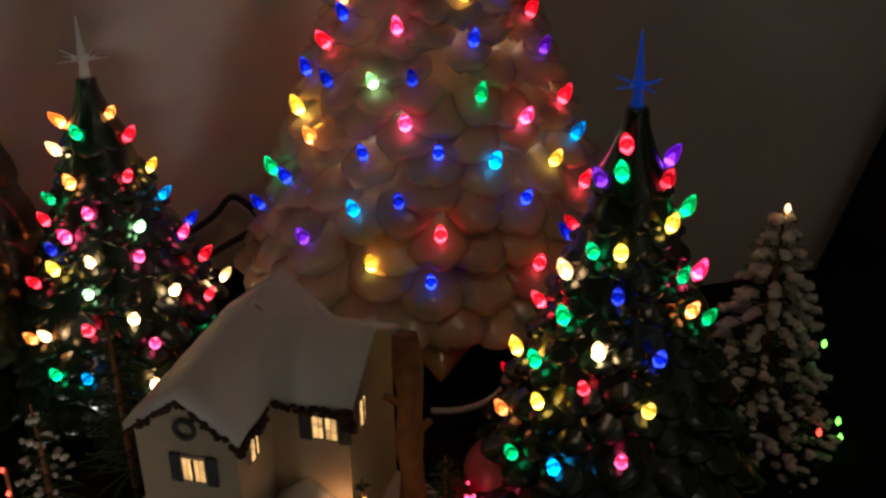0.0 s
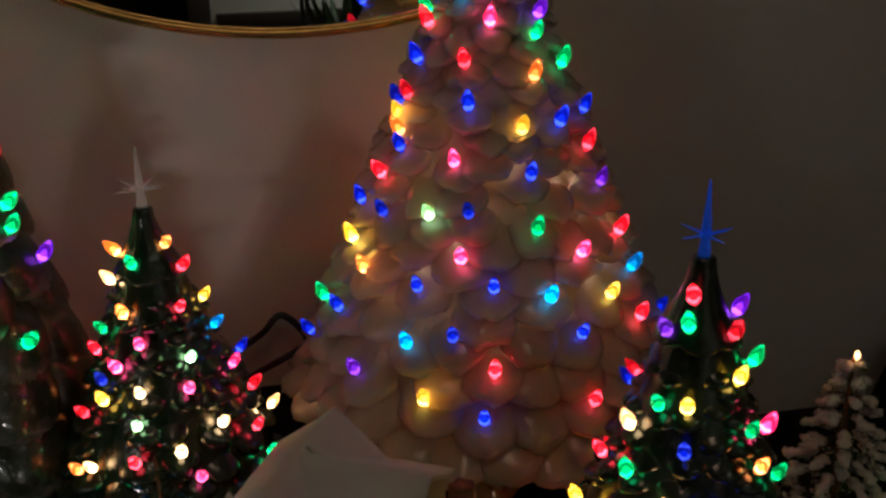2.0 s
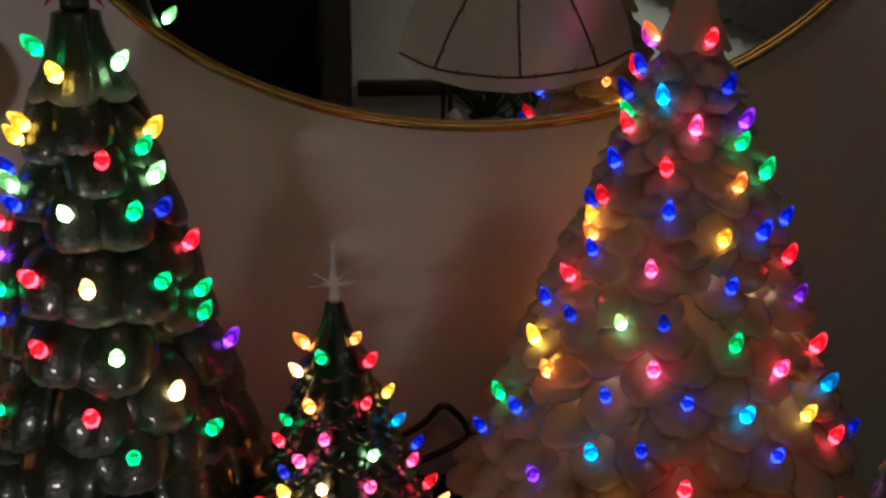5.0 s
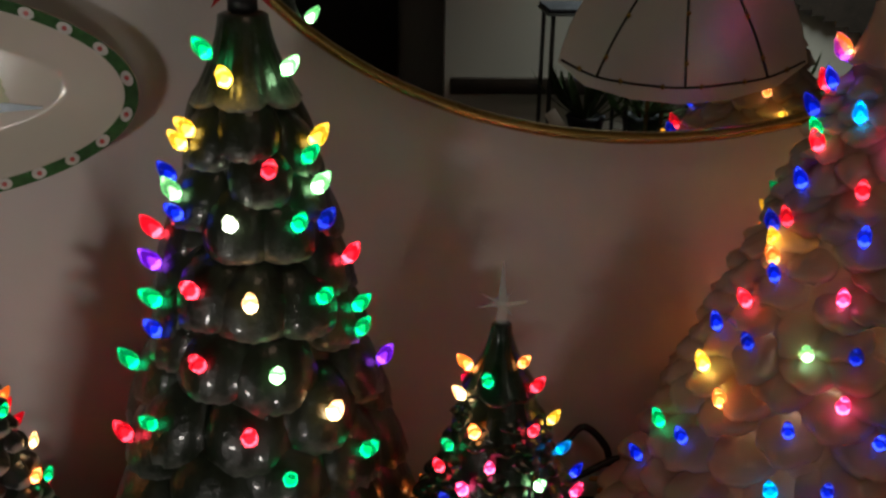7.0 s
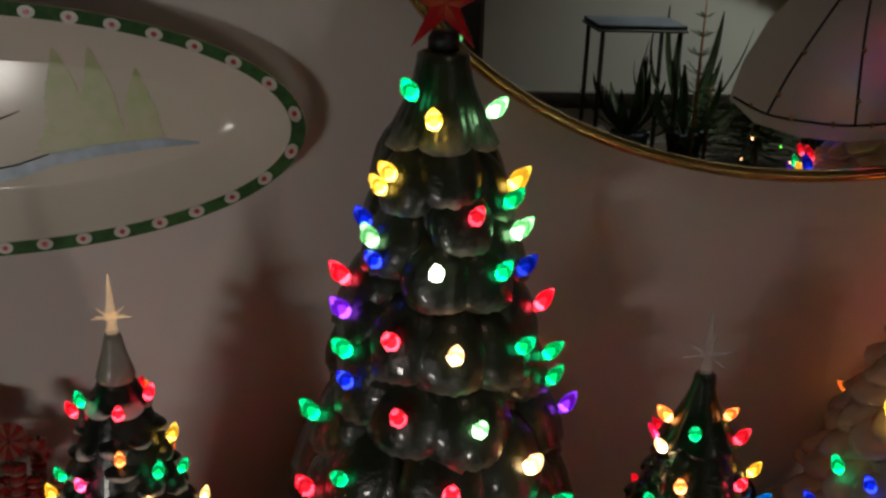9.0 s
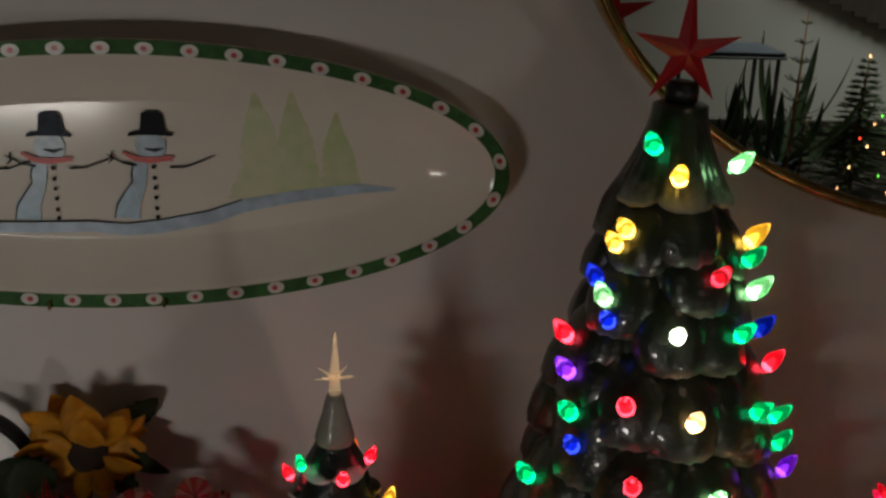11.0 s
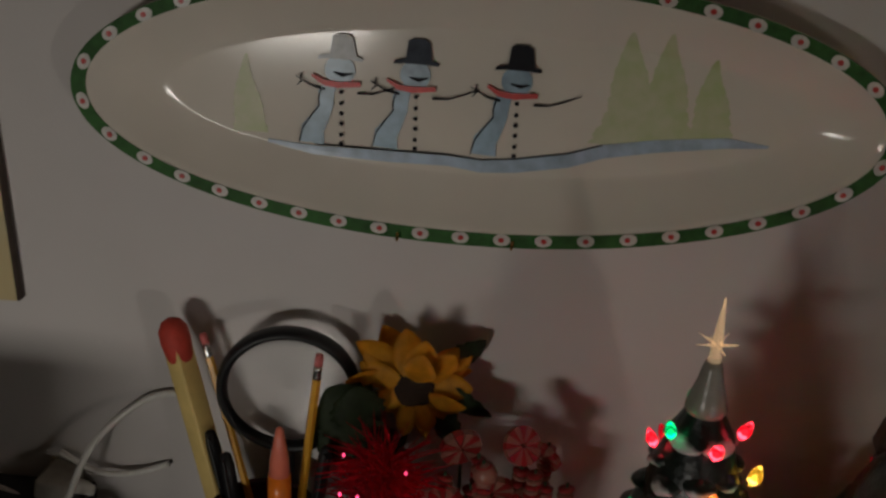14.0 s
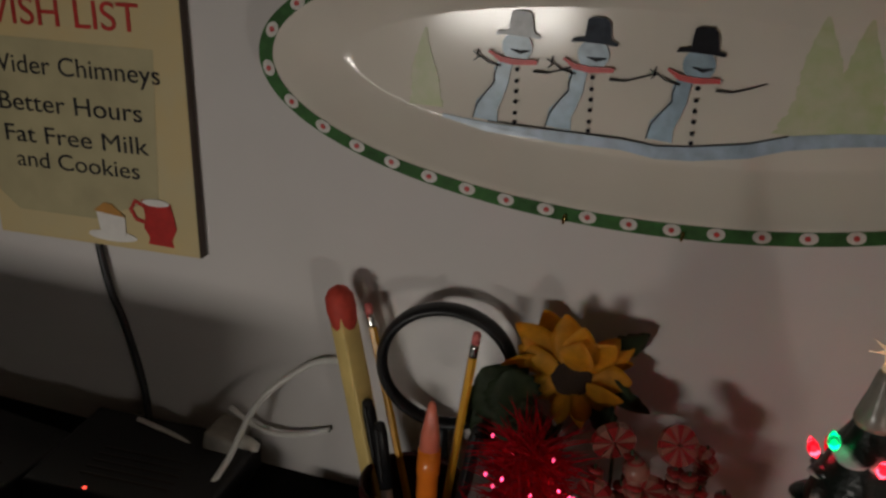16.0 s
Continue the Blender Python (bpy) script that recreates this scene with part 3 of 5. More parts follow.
# ---- the oval mirror ----
def wall_mirror():
    o = empty("wall_mirror", pose(MX, WALL - 0.012, MZ), "large oval mirror in a thin brass frame on the wall", "mirror")
    n = 128
    bm = bmesh.new()
    front = [bm.verts.new((MA * math.cos(2 * math.pi * k / n), -0.004, MB * math.sin(2 * math.pi * k / n))) for k in range(n)]
    back = [bm.verts.new((v.co.x, 0.008, v.co.z)) for v in front]
    bm.faces.new(front)
    bm.faces.new(back[::-1])
    for k in range(n):
        bm.faces.new((front[k], front[(k + 1) % n], back[(k + 1) % n], back[k]))
    part("mirror_glass", bm, M["mirror"], o, smooth=False)
    bm = bmesh.new()
    prof = [(-0.003, -0.006), (-0.002, -0.011), (0.002, -0.015), (0.006, -0.014), (0.009, -0.009), (0.009, 0.0118), (-0.002, 0.0118)]
    rows = []
    for k in range(n):
        c, s = math.cos(2 * math.pi * k / n), math.sin(2 * math.pi * k / n)
        rows.append([bm.verts.new(((MA + d) * c, y, (MB + d) * s)) for d, y in prof])
    for k in range(n):
        r0, r1 = rows[k], rows[(k + 1) % n]
        for j in range(len(prof)):
            bm.faces.new((r0[j], r1[j], r1[(j + 1) % len(prof)], r0[(j + 1) % len(prof)]))
    part("mirror_frame", bm, M["gold"], o, "brass frame")


MX, MZ, MA, MB = 0.87, 0.682, 0.455, 0.311
wall_mirror()


# ---- ceramic trees ----
def bulb_mesh(name, colour):
    """A pointed, twisted plastic bulb, one unit long, with the lit plug glowing inside its socket end."""
    bm = bmesh.new()
    n, prof = 10, [(0.10, -0.62), (0.12, -0.5), (0.22, -0.42), (0.27, -0.22), (0.255, 0.0), (0.175, 0.24), (0.08, 0.42), (0.0, 0.5)]
    rows = []
    for i, (r, z) in enumerate(prof[:-1]):
        rows.append([bm.verts.new((r * (1 + 0.12 * (k % 2)) * math.cos(2 * math.pi * k / n + i * 0.25), r * (1 + 0.12 * (k % 2)) * math.sin(2 * math.pi * k / n + i * 0.25), z)) for k in range(n)])
    for a, b in zip(rows, rows[1:]):
        for k in range(n):
            bm.faces.new((a[k], a[(k + 1) % n], b[(k + 1) % n], b[k]))
    tip = bm.verts.new((0, 0, 0.5))
    for k in range(n):
        bm.faces.new((rows[-1][k], rows[-1][(k + 1) % n], tip))
    bm.faces.new(rows[0][::-1])
    for slot, core in ((1, lathe([(0.10, -0.27), (0.12, -0.22), (0.08, -0.08), (0.02, 0.02)], 10)), (2, lathe([(0.06, -0.47), (0.155, -0.41), (0.175, -0.34), (0.10, -0.285)], 10))):
        me = bpy.data.meshes.new("core")
        core.to_mesh(me)
        core.free()
        seen = len(bm.faces)
        bm.from_mesh(me)
        bm.faces.ensure_lookup_table()
        for f in bm.faces[seen:]:
            f.material_index = slot
    return mesh_of(bm, name, (BULB[colour], CORE[colour], HOT[colour]))


BULBS = {c: bulb_mesh("bulb", c) for c in BULB}


# centre lines of a bough: share of its length, and steps outwards and upwards from the bulb, in bough widths
SHELL = [(0.0, -0.66, 0.60), (0.14, -0.44, 0.54), (0.28, -0.24, 0.42), (0.42, -0.08, 0.25), (0.56, 0.01, 0.05), (0.68, 0.05, -0.10), (0.79, 0.075, -0.22), (0.88, 0.085, -0.30), (0.95, 0.06, -0.36), (1.0, -0.02, -0.385), (1.04, -0.16, -0.33)]
FLARED = [(0.0, -0.52, 0.66), (0.14, -0.42, 0.50), (0.28, -0.32, 0.36), (0.42, -0.19, 0.22), (0.56, -0.03, 0.09), (0.68, 0.11, -0.01), (0.79, 0.22, -0.10), (0.88, 0.28, -0.18), (0.95, 0.29, -0.25), (1.0, 0.24, -0.31), (1.04, 0.05, -0.24)]


def bough(bm, layer, az, r, z, size, rnd, ridge, rough, seed, shape):
    """One drooping, spoon-shaped bough of a cast tree; (r, z) is where its bulb sits."""
    line = SHELL if shape == "shell" else FLARED
    across = [-1.0, -0.94, -0.8, -0.6, -0.4, -0.2, 0.0, 0.2, 0.4, 0.6, 0.8, 0.94, 1.0]
    lean, long = rnd.uniform(-0.06, 0.06), rnd.uniform(0.94, 1.08)
    rows = []
    for v, dr, dz in line:
        wide = (0.40 + 0.16 * min(1.0, v * 1.8)) * (1.22 if shape == "shell" else 1.0)
        if v > 0.45:
            wide *= max(0.10, 1 - ((min(v, 1.0) - 0.45) / 0.56) ** 2.6) ** 0.5
        row = []
        for u in across:
            back = 0.20 * u * u * min(1.0, 0.4 + v) + 0.16 * max(0.0, abs(u) - 0.8) / 0.2
            rr = r + size * (dr - back) + ridge * size * v * math.cos(u * 15 + 0.8 * math.sin(4 * v)) * (1 - u * u)
            zz = z + size * (dz * long - 0.04 * u * u)
            side = size * (wide * u + lean * v)
            if rough:
                q = Vector((rr * math.cos(az) + side, rr * math.sin(az), zz + seed))
                rr += rough * v * (noise.noise(q * 60) + 0.6 * noise.noise(q * 150))
                zz += rough * v * noise.noise(q * 70 + Vector((7, 0, 0)))
            th = az + side / max(r, 0.03)
            rr = max(rr, 0.004)
            vert = bm.verts.new((rr * math.sin(th), -rr * math.cos(th), zz))
            t = v ** 5 * (1 - 0.4 * u * u) + (0.5 * v if abs(u) > 0.9 else 0.0) if v < 1.02 else 0.0
            vert[layer] = (t, t, t, 1)
            row.append(vert)
        rows.append(row)
    for a, b in zip(rows, rows[1:]):
        for k in range(len(across) - 1):
            bm.faces.new((a[k], a[k + 1], b[k + 1], b[k]))
    bm.faces.new(rows[-1])


def tree_body(tiers, z_top, lobes, top_r, seed, spots, cone, size, grow, ridge, rough, shape, fill, room):
    """A cast ceramic tree: a bell-shaped top, a cone, and a bough under every bulb and in the gaps between them.
    tiers: (z of the lower edge, radius) from the top down; spots: (bearing, z) of the bulbs; cone: radius at z = 0 and its loss with height."""
    bm = bmesh.new()
    layer = bm.verts.layers.float_color.new("tip")
    rnd = random.Random(seed)
    n, (z1, r1) = 96, tiers[0]
    rows = []
    for v in (0.0, 0.03, 0.15, 0.3, 0.45, 0.6, 0.72, 0.82, 0.9, 0.96, 1.0, "in", "up"):
        vv = v if isinstance(v, float) else 1.0
        ring = []
        for k in range(n):
            th = 2 * math.pi * k / n
            lobe = abs(math.sin(lobes * th / 2 + seed)) ** 0.6
            rr = top_r * (0.8 if v == 0.0 else 1.0) + (r1 - top_r) * vv ** 1.7 * (0.86 + 0.14 * lobe)
            zz = z_top + (z1 - z_top) * vv - 0.10 * (z_top - z1) * (lobe - 0.5) * vv ** 3
            rr += ridge * 0.03 * vv * math.sin(th * lobes * 4)
            if v == "in":
                rr, zz = rr * 0.93, zz - 0.002
            if v == "up":
                rr, zz = rr * 0.62, zz + 0.012
            vert = bm.verts.new((rr * math.sin(th), -rr * math.cos(th), zz))
            t = vv ** 5 * (0.5 + 0.5 * lobe) if v != "up" else 0.0
            vert[layer] = (t, t, t, 1)
            ring.append(vert)
        rows.append(ring)
    a0, b0 = cone
    low = tiers[-1][0]
    for k in range(8):
        z = z1 + (low - z1) * k / 7
        rr = max(0.006, a0 - b0 * z - (0.46 if shape == "shell" else 0.38) * (size + grow * (a0 - b0 * z)))
        ring = [bm.verts.new((rr * math.sin(2 * math.pi * j / n), -rr * math.cos(2 * math.pi * j / n), z)) for j in range(n)]
        for vert in ring:
            vert[layer] = (0, 0, 0, 1)
        rows.append(ring)
    for a, b in zip(rows, rows[1:]):
        for k in range(n):
            bm.faces.new((a[k], a[(k + 1) % n], b[(k + 1) % n], b[k]))
    bm.faces.new(rows[0])
    made = []

    def place(az, z, free):
        r = max(a0 - b0 * z, 0.02)
        s = size + grow * r
        if -r * math.cos(az) > room:
            return
        for az2, z2 in made:
            d = abs((az - az2 + math.pi) % (2 * math.pi) - math.pi) * r
            if math.hypot(d / (s * free[0]), (z - z2) / (s * free[1])) < 1:
                return
        made.append((az, z))
        bough(bm, layer, az, r - 0.010, z - 0.013 - (0.05 if shape == "flared" else 0.02) * s, s * rnd.uniform(0.95, 1.06), rnd, ridge, rough, seed, shape)

    for az, z in spots:
        if z < z1 + 0.004:
            place(az, z, (0.5, 0.3))
    z = z1 - 0.004
    while z > low - 0.02:
        r = a0 - b0 * z
        s = size + grow * r
        count = max(6, int(2 * math.pi * r / (s * 0.62)))
        for k in range(count):
            place(2 * math.pi * (k + rnd.random() * 0.5) / count, z + rnd.uniform(-0.1, 0.1) * s, fill)
        z -= 0.33 * s
    return bm


def star_mesh(points, r_out, r_in, thick, tall=1.0):
    """A faceted star standing in the xz plane; its top ray may be longer."""
    bm = bmesh.new()
    rim = []
    for k in range(points * 2):
        a = math.pi / 2 + math.pi * k / points
        r = (r_out * (tall if k == 0 else 1.0)) if k % 2 == 0 else r_in
        rim.append(bm.verts.new((r * math.cos(a), 0, r * math.sin(a))))
    f, b = bm.verts.new((0, -thick, 0)), bm.verts.new((0, thick, 0))
    for k in range(points * 2):
        j = (k + 1) % (points * 2)
        bm.faces.new((rim[k], rim[j], f))
        bm.faces.new((rim[j], rim[k], b))
    return bm


def spark_star(ray, tall, seed):
    """A plastic treetop star: one tall faceted spire over a ring of thin rays, on a short collar."""
    bm = lathe([(0.0050, -0.012), (0.0050, -0.004), (0.0040, 0.0), (0.0044, 0.006), (0.0040, 0.012), (0.0026, tall * 0.55), (0.0005, tall)], 6)
    for k in range(8):
        a = 2 * math.pi * k / 8 + 0.2
        e = 0.35 if k % 2 else 0.0
        d = Vector((math.cos(a), math.sin(a) * 0.8, e)).normalized()
        tube([d * 0.003 + Vector((0, 0, 0.006)), d * ray + Vector((0, 0, 0.006))], 0.0014, 5, 1, 0.0002, bm)
    return bm


def put_bulbs(tree, rows, a, b, size, tilt):
    """Bulbs at (bearing from the front, height in mm, colour) round a cone of radius a - b * height."""
    for item in rows.split():
        az, z, c = item.split(",")
        az, z = math.radians(float(az)), float(z) / 1000
        r = max(a - b * z, 0.02)
        out = Vector((math.sin(az), -math.cos(az), 0))
        up = math.radians(tilt + random.uniform(-8, 8))
        axis = out * math.cos(up) + Vector((0, 0, 1)) * math.sin(up)
        turn = axis.to_track_quat("Z", "Y").to_matrix().to_4x4()
        place = out * r + Vector((0, 0, z)) - Vector((0, 0, tree["base_z"]))
        s = size * random.uniform(0.92, 1.08)
        part("bulb", BULBS[c], None, tree, m=Matrix.Translation(place) @ turn @ pose(0, 0, 0, 0, 0, random.uniform(0, 360)) @ Matrix.Scale(s, 4))


def back_bulbs(tree, count, low, high, a, b, size, seed, colours="rromyywgrb"):
    """The bulbs on the side towards the wall, in rows like those in front."""
    rnd = random.Random(seed)
    rows = " ".join(f"{rnd.uniform(138, 222):.0f},{(low + (high - low) * (k + rnd.random()) / count) * 1000:.0f},{rnd.choice(colours)}" for k in range(count))
    put_bulbs(tree, rows, a, b, size, 35)


def bulb_spots(rows):
    return [(math.radians(float(i.split(",")[0])), float(i.split(",")[1]) / 1000) for i in rows.split()]


def ceramic_tree(name, x, y, base, label, tiers, top, lobes, top_r, material, seed, bulbs, cone, size, grow, ridge, rough, foot=0.9, shape="flared", fill=(0.64, 0.42)):
    """A cast tree whose boughs stand where its bulbs sit; heights are the world's, cone is (radius at z = 0, loss with height)."""
    t = empty(name, pose(x, y, base), label, "ceramic tree", "ceramic trees on the table")
    t["base_z"] = base
    a, b = cone
    part("body", tree_body([(z - base, r) for z, r in tiers], top - base, lobes, top_r, seed, [(az, z - base) for az, z in bulb_spots(bulbs)], (a - b * base, b), size, grow, ridge, rough, shape, fill, WALL - y - 0.012), material, t)
    z, r = tiers[-1]
    part("foot", lathe([(r * foot, 0.0), (r * (foot + 0.02), 0.006), (r * (foot - 0.08), 0.014), (r * min(0.6, foot - 0.1), z - base + 0.004)], 40), material, t)
    return t


# the pearl glaze lets some of the lamp inside shine through
nt = M["pearl"].node_tree
nt.nodes["Principled BSDF"].inputs["Subsurface Weight"].default_value = 0.85
nt.nodes["Principled BSDF"].inputs["Subsurface Radius"].default_value = (1.0, 0.6, 0.4)
nt.nodes["Principled BSDF"].inputs["Subsurface Scale"].default_value = 0.03
thin = nt.nodes.new("ShaderNodeBsdfTranslucent")
thin.inputs["Color"].default_value = (0.80, 0.60, 0.46, 1)
both = nt.nodes.new("ShaderNodeMixShader")
both.inputs[0].default_value = 0.48
nt.links.new(nt.nodes["Principled BSDF"].outputs[0], both.inputs[1])
nt.links.new(thin.outputs[0], both.inputs[2])
nt.links.new(both.outputs[0], nt.nodes["Material Output"].inputs["Surface"])
inside = new("lamp_in_white_tree", bpy.data.lights.new("lamp_in_white_tree", "POINT"))
inside.data.energy, inside.data.color, inside.data.shadow_soft_size = 0.30, (1.0, 0.84, 0.66), 0.03
inside.location = (1.04, -0.157, 0.20)

# pearl-white tree on its peach foot
WHITE_BULBS = (
    "-107,456,r -90,460,b -107,433,b -78,419,g -71,410,r -43,439,c 21,449,b -12,415,m 34,418,v 25,400,g -71,377,b -30,379,r 46,372,g 17,366,o -69,344,r -78,336,b -25,343,b 29,323,b 56,325,b -71,324,y -68,311,o 4,321,y -63,298,b -30,293,m 46,295,r -73,268,r 6,281,b 47,259,v -83,237,b -107,487,o -107,483,v 5,489,r "
    "-63,237,b -39,244,G -22,249,b 6,234,g 51,209,r -80,201,y -24,210,m 24,206,m -65,183,o 52,171,c -39,181,b -12,185,b 8,174,c 33,161,y -89,130,g -74,136,b -92,86,b 65,109,b 46,128,r -40,131,c -25,142,b 17,136,b -57,93,v -12,114,r -32,85,y 17,76,r -15,72,b "
)
wt = ceramic_tree("white_ceramic_tree", 1.04, -0.157, 0.018, "large pearl-white ceramic tree with mostly blue plastic bulbs",
                  [(0.475, 0.036), (0.438, 0.048), (0.398, 0.062), (0.356, 0.078), (0.312, 0.094), (0.266, 0.110), (0.218, 0.127), (0.168, 0.147), (0.118, 0.168), (0.076, 0.190), (0.060, 0.172)],
                  0.525, 7, 0.018, M["pearl"], 4, WHITE_BULBS, (0.2265, 0.385), 0.036, 0.20, 0.012, 0.0070, 0.72, fill=(0.50, 0.32))
put_bulbs(wt, WHITE_BULBS, 0.2275, 0.385, 0.0220, 64)
back_bulbs(wt, 20, 0.08, 0.40, 0.2265, 0.385, 0.0185, 51, "bormogyyo")


def pointed_base():
    o = empty("tree_stand", pose(1.04, -0.157, TABLE), "glossy peach ceramic stand with star-like points under the white tree", "tree stand")
    bm = bmesh.new()
    rows = []
    n, points = 140, 7
    for f, z in ((0.50, 0.0), (0.56, 0.004), (0.90, 0.046), (0.985, 0.056), (1.0, 0.064), (0.98, 0.071), (0.88, 0.078), (0.7, 0.083), (0.45, 0.0878)):
        ring = []
        for k in range(n):
            th = 2 * math.pi * k / n
            ph = ((th + math.pi / 2 + 0.22) * points / (2 * math.pi)) % 1.0
            edge = abs(2 * ph - 1)
            rr = 0.158 + 0.074 * edge ** 2.2 * min(1, f * 1.02)
            ring.append(bm.verts.new((f * rr * math.cos(th), f * rr * math.sin(th), z - 0.012 * edge ** 2 * (f > 0.9))))
        rows.append(ring)
    for a, b in zip(rows, rows[1:]):
        for k in range(n):
            bm.faces.new((a[k], a[(k + 1) % n], b[(k + 1) % n], b[k]))
    bm.faces.new(rows[0][::-1])
    bm.faces.new(rows[-1])
    part("stand_body", bm, M["peach"], o)
    part("stand_ring", lathe([(0.118, 0.084), (0.122, 0.086), (0.120, 0.0895), (0.112, 0.0885)], 48, False), M["peach"], o)


pointed_base()

# large green tree with the red star
GREEN_BULBS = (
    "-12,465,y 50,471,G -45,421,y -51,409,y 66,410,y 52,398,g 19,391,r -50,369,G 56,372,G -44,351,b -6,348,W 34,345,g 54,342,b -62,303,v 69,304,r -27,291,r 4,284,w "
    "42,280,g -54,273,g 67,259,g -48,250,b 63,240,g -68,208,g 78,200,v -20,232,r 14,223,G -59,148,r -42,170,g 37,183,w 2,173,r 50,137,g 16,134,g -59,380,b -37,486,g -71,328,r"
)
gt = ceramic_tree("green_ceramic_tree", 0.4795, -0.132, TABLE, "tall dark green ceramic tree with greyed tips, red star",
                  [(0.436, 0.050), (0.373, 0.064), (0.303, 0.080), (0.233, 0.098), (0.165, 0.117), (0.098, 0.135), (0.030, 0.150), (-0.030, 0.160)],
                  0.509, 6, 0.0215, M["green"], 11, GREEN_BULBS, (0.1725, 0.25), 0.046, 0.28, 0.030, 0.0022, shape="shell", fill=(0.86, 0.58))
put_bulbs(gt, GREEN_BULBS, 0.1735, 0.25, 0.0245, 52)
back_bulbs(gt, 30, 0.12, 0.42, 0.150, 0.25, 0.0225, 52)
part("star_socket", lathe([(0.013, 0.580), (0.013, 0.590), (0.010, 0.595)], 16), M["black"], gt)
part("star", star_mesh(5, 0.045, 0.0130, 0.006, 1.4), M["star_red"], gt, "red plastic star", smooth=False, m=pose(0, 0, 0.617, 0, 1, 0))

# small green tree with the clear star
SMALL_BULBS = (
    "-91,220,o -26,217,g 42,230,o 60,207,r -69,198,w 72,173,y 32,175,r -32,175,o 69,146,c -58,156,g -13,149,m 28,131,G -60,137,r 101,100,b 66,108,m -33,128,m -45,115,b 79,75,r -13,108,w 21,106,m -41,99,y 101,30,w -58,80,r -15,80,G 37,68,w 60,47,r 62,18,g 9,55,w -52,32,o -42,39,w -16,49,r 17,30,m -33,8,g -17,7,c 13,-5,w "
)
st = ceramic_tree("small_green_ceramic_tree", 0.70, -0.22, TABLE, "small dark green ceramic tree with warm bulbs and a clear star",
                  [(0.196, 0.036), (0.150, 0.052), (0.105, 0.069), (0.058, 0.086), (0.010, 0.103), (-0.038, 0.112)],
                  0.257, 6, 0.009, M["deep_green"], 21, SMALL_BULBS, (0.117, 0.39), 0.022, 0.24, 0.0, 0.0030)
put_bulbs(st, SMALL_BULBS, 0.118, 0.39, 0.0180, 55)
back_bulbs(st, 16, 0.0, 0.20, 0.117, 0.39, 0.0170, 53)
part("star", spark_star(0.024, 0.046, 1), M["star_clear"], st, "clear plastic star", m=pose(0, 0, 0.257 - TABLE + 0.010))

# green tree with the blue star
BLUE_STAR_BULBS = (
    "-40,264,r -40,245,g 70,247,v 28,237,r -72,236,v 71,205,g 22,206,y -55,185,g -30,188,y -77,164,w 24,167,g 46,163,m -94,129,r -65,133,g -29,157,b 26,140,o 42,127,g -98,84,y -76,91,g -37,116,w -2,112,b -88,37,o -65,64,y -42,87,r -9,75,y -49,23,c -21,38,m -71,16,g "
)
rt = ceramic_tree("blue_star_ceramic_tree", 1.112, -0.51, TABLE, "dark green ceramic tree with mixed bulbs and a blue star",
                  [(0.222, 0.034), (0.180, 0.050), (0.138, 0.066), (0.094, 0.082), (0.046, 0.097), (0.0, 0.108), (-0.042, 0.114)],
                  0.284, 6, 0.009, M["deep_green"], 31, BLUE_STAR_BULBS, (0.118, 0.36), 0.022, 0.24, 0.0, 0.0030)
put_bulbs(rt, BLUE_STAR_BULBS, 0.119, 0.36, 0.0190, 66)
back_bulbs(rt, 12, 0.0, 0.22, 0.118, 0.36, 0.0172, 54)
part("star", spark_star(0.020, 0.048, 2), M["star_blue"], rt, "blue plastic star", m=pose(0, 0, 0.284 - TABLE + 0.010))

# snow-tipped tree with the clear star
SNOWY_BULBS = (
    "-53,241,g -80,225,r 12,235,r 65,244,r 83,202,y -61,176,g 10,200,o -29,178,m -92,142,y -109,104,m 46,184,g -67,129,v 30,161,w -33,148,r 30,159,w 106,127,w 79,173,g 29,138,o 100,94,g 83,106,o "
)
ct = ceramic_tree("snowy_ceramic_tree", 0.212, -0.197, TABLE, "small black-green ceramic tree with snowy branches, clear star",
                  [(0.226, 0.028), (0.188, 0.042), (0.150, 0.055), (0.108, 0.068), (0.064, 0.081), (0.016, 0.092), (-0.036, 0.100)],
                  0.268, 5, 0.010, M["flocked"], 41, SNOWY_BULBS, (0.105, 0.30), 0.024, 0.24, 0.0, 0.0030)
put_bulbs(ct, SNOWY_BULBS, 0.105, 0.30, 0.0165, 70)
back_bulbs(ct, 22, 0.04, 0.24, 0.105, 0.30, 0.0175, 55, "rrrmoyrg")
part("cap", lathe([(0.0150, 0.318), (0.0158, 0.322), (0.0132, 0.332), (0.0098, 0.343), (0.0075, 0.354), (0.006, 0.359)], 24), M["cap_frost"], ct, "frosted grey cap")
part("star", spark_star(0.016, 0.044, 3), M["star_warm"], ct, "clear plastic star", m=pose(0, 0, 0.366))


# ---- the wall: sign, mirror pattern ----
def lettering(text, size, material, parent, x, z, y, width=None, label=""):
    data = bpy.data.curves.new("lettering", "FONT")
    data.body, data.size, data.extrude = text, size * 1.06, 0.0004
    tmp = new("lettering", data)
    bpy.context.view_layer.update()
    me = bpy.data.meshes.new_from_object(tmp.evaluated_get(bpy.context.evaluated_depsgraph_get()))
    wide = max(v.co.x for v in me.vertices) - min(v.co.x for v in me.vertices)
    bpy.data.objects.remove(tmp)
    me.materials.clear()
    me.materials.append(material)
    sx = width / wide if width else 1.0
    return part("lettering", me, material, parent, label, m=pose(x, y, z, 90, 0, 0) @ Matrix.Diagonal((sx, 1, 1, 1)))


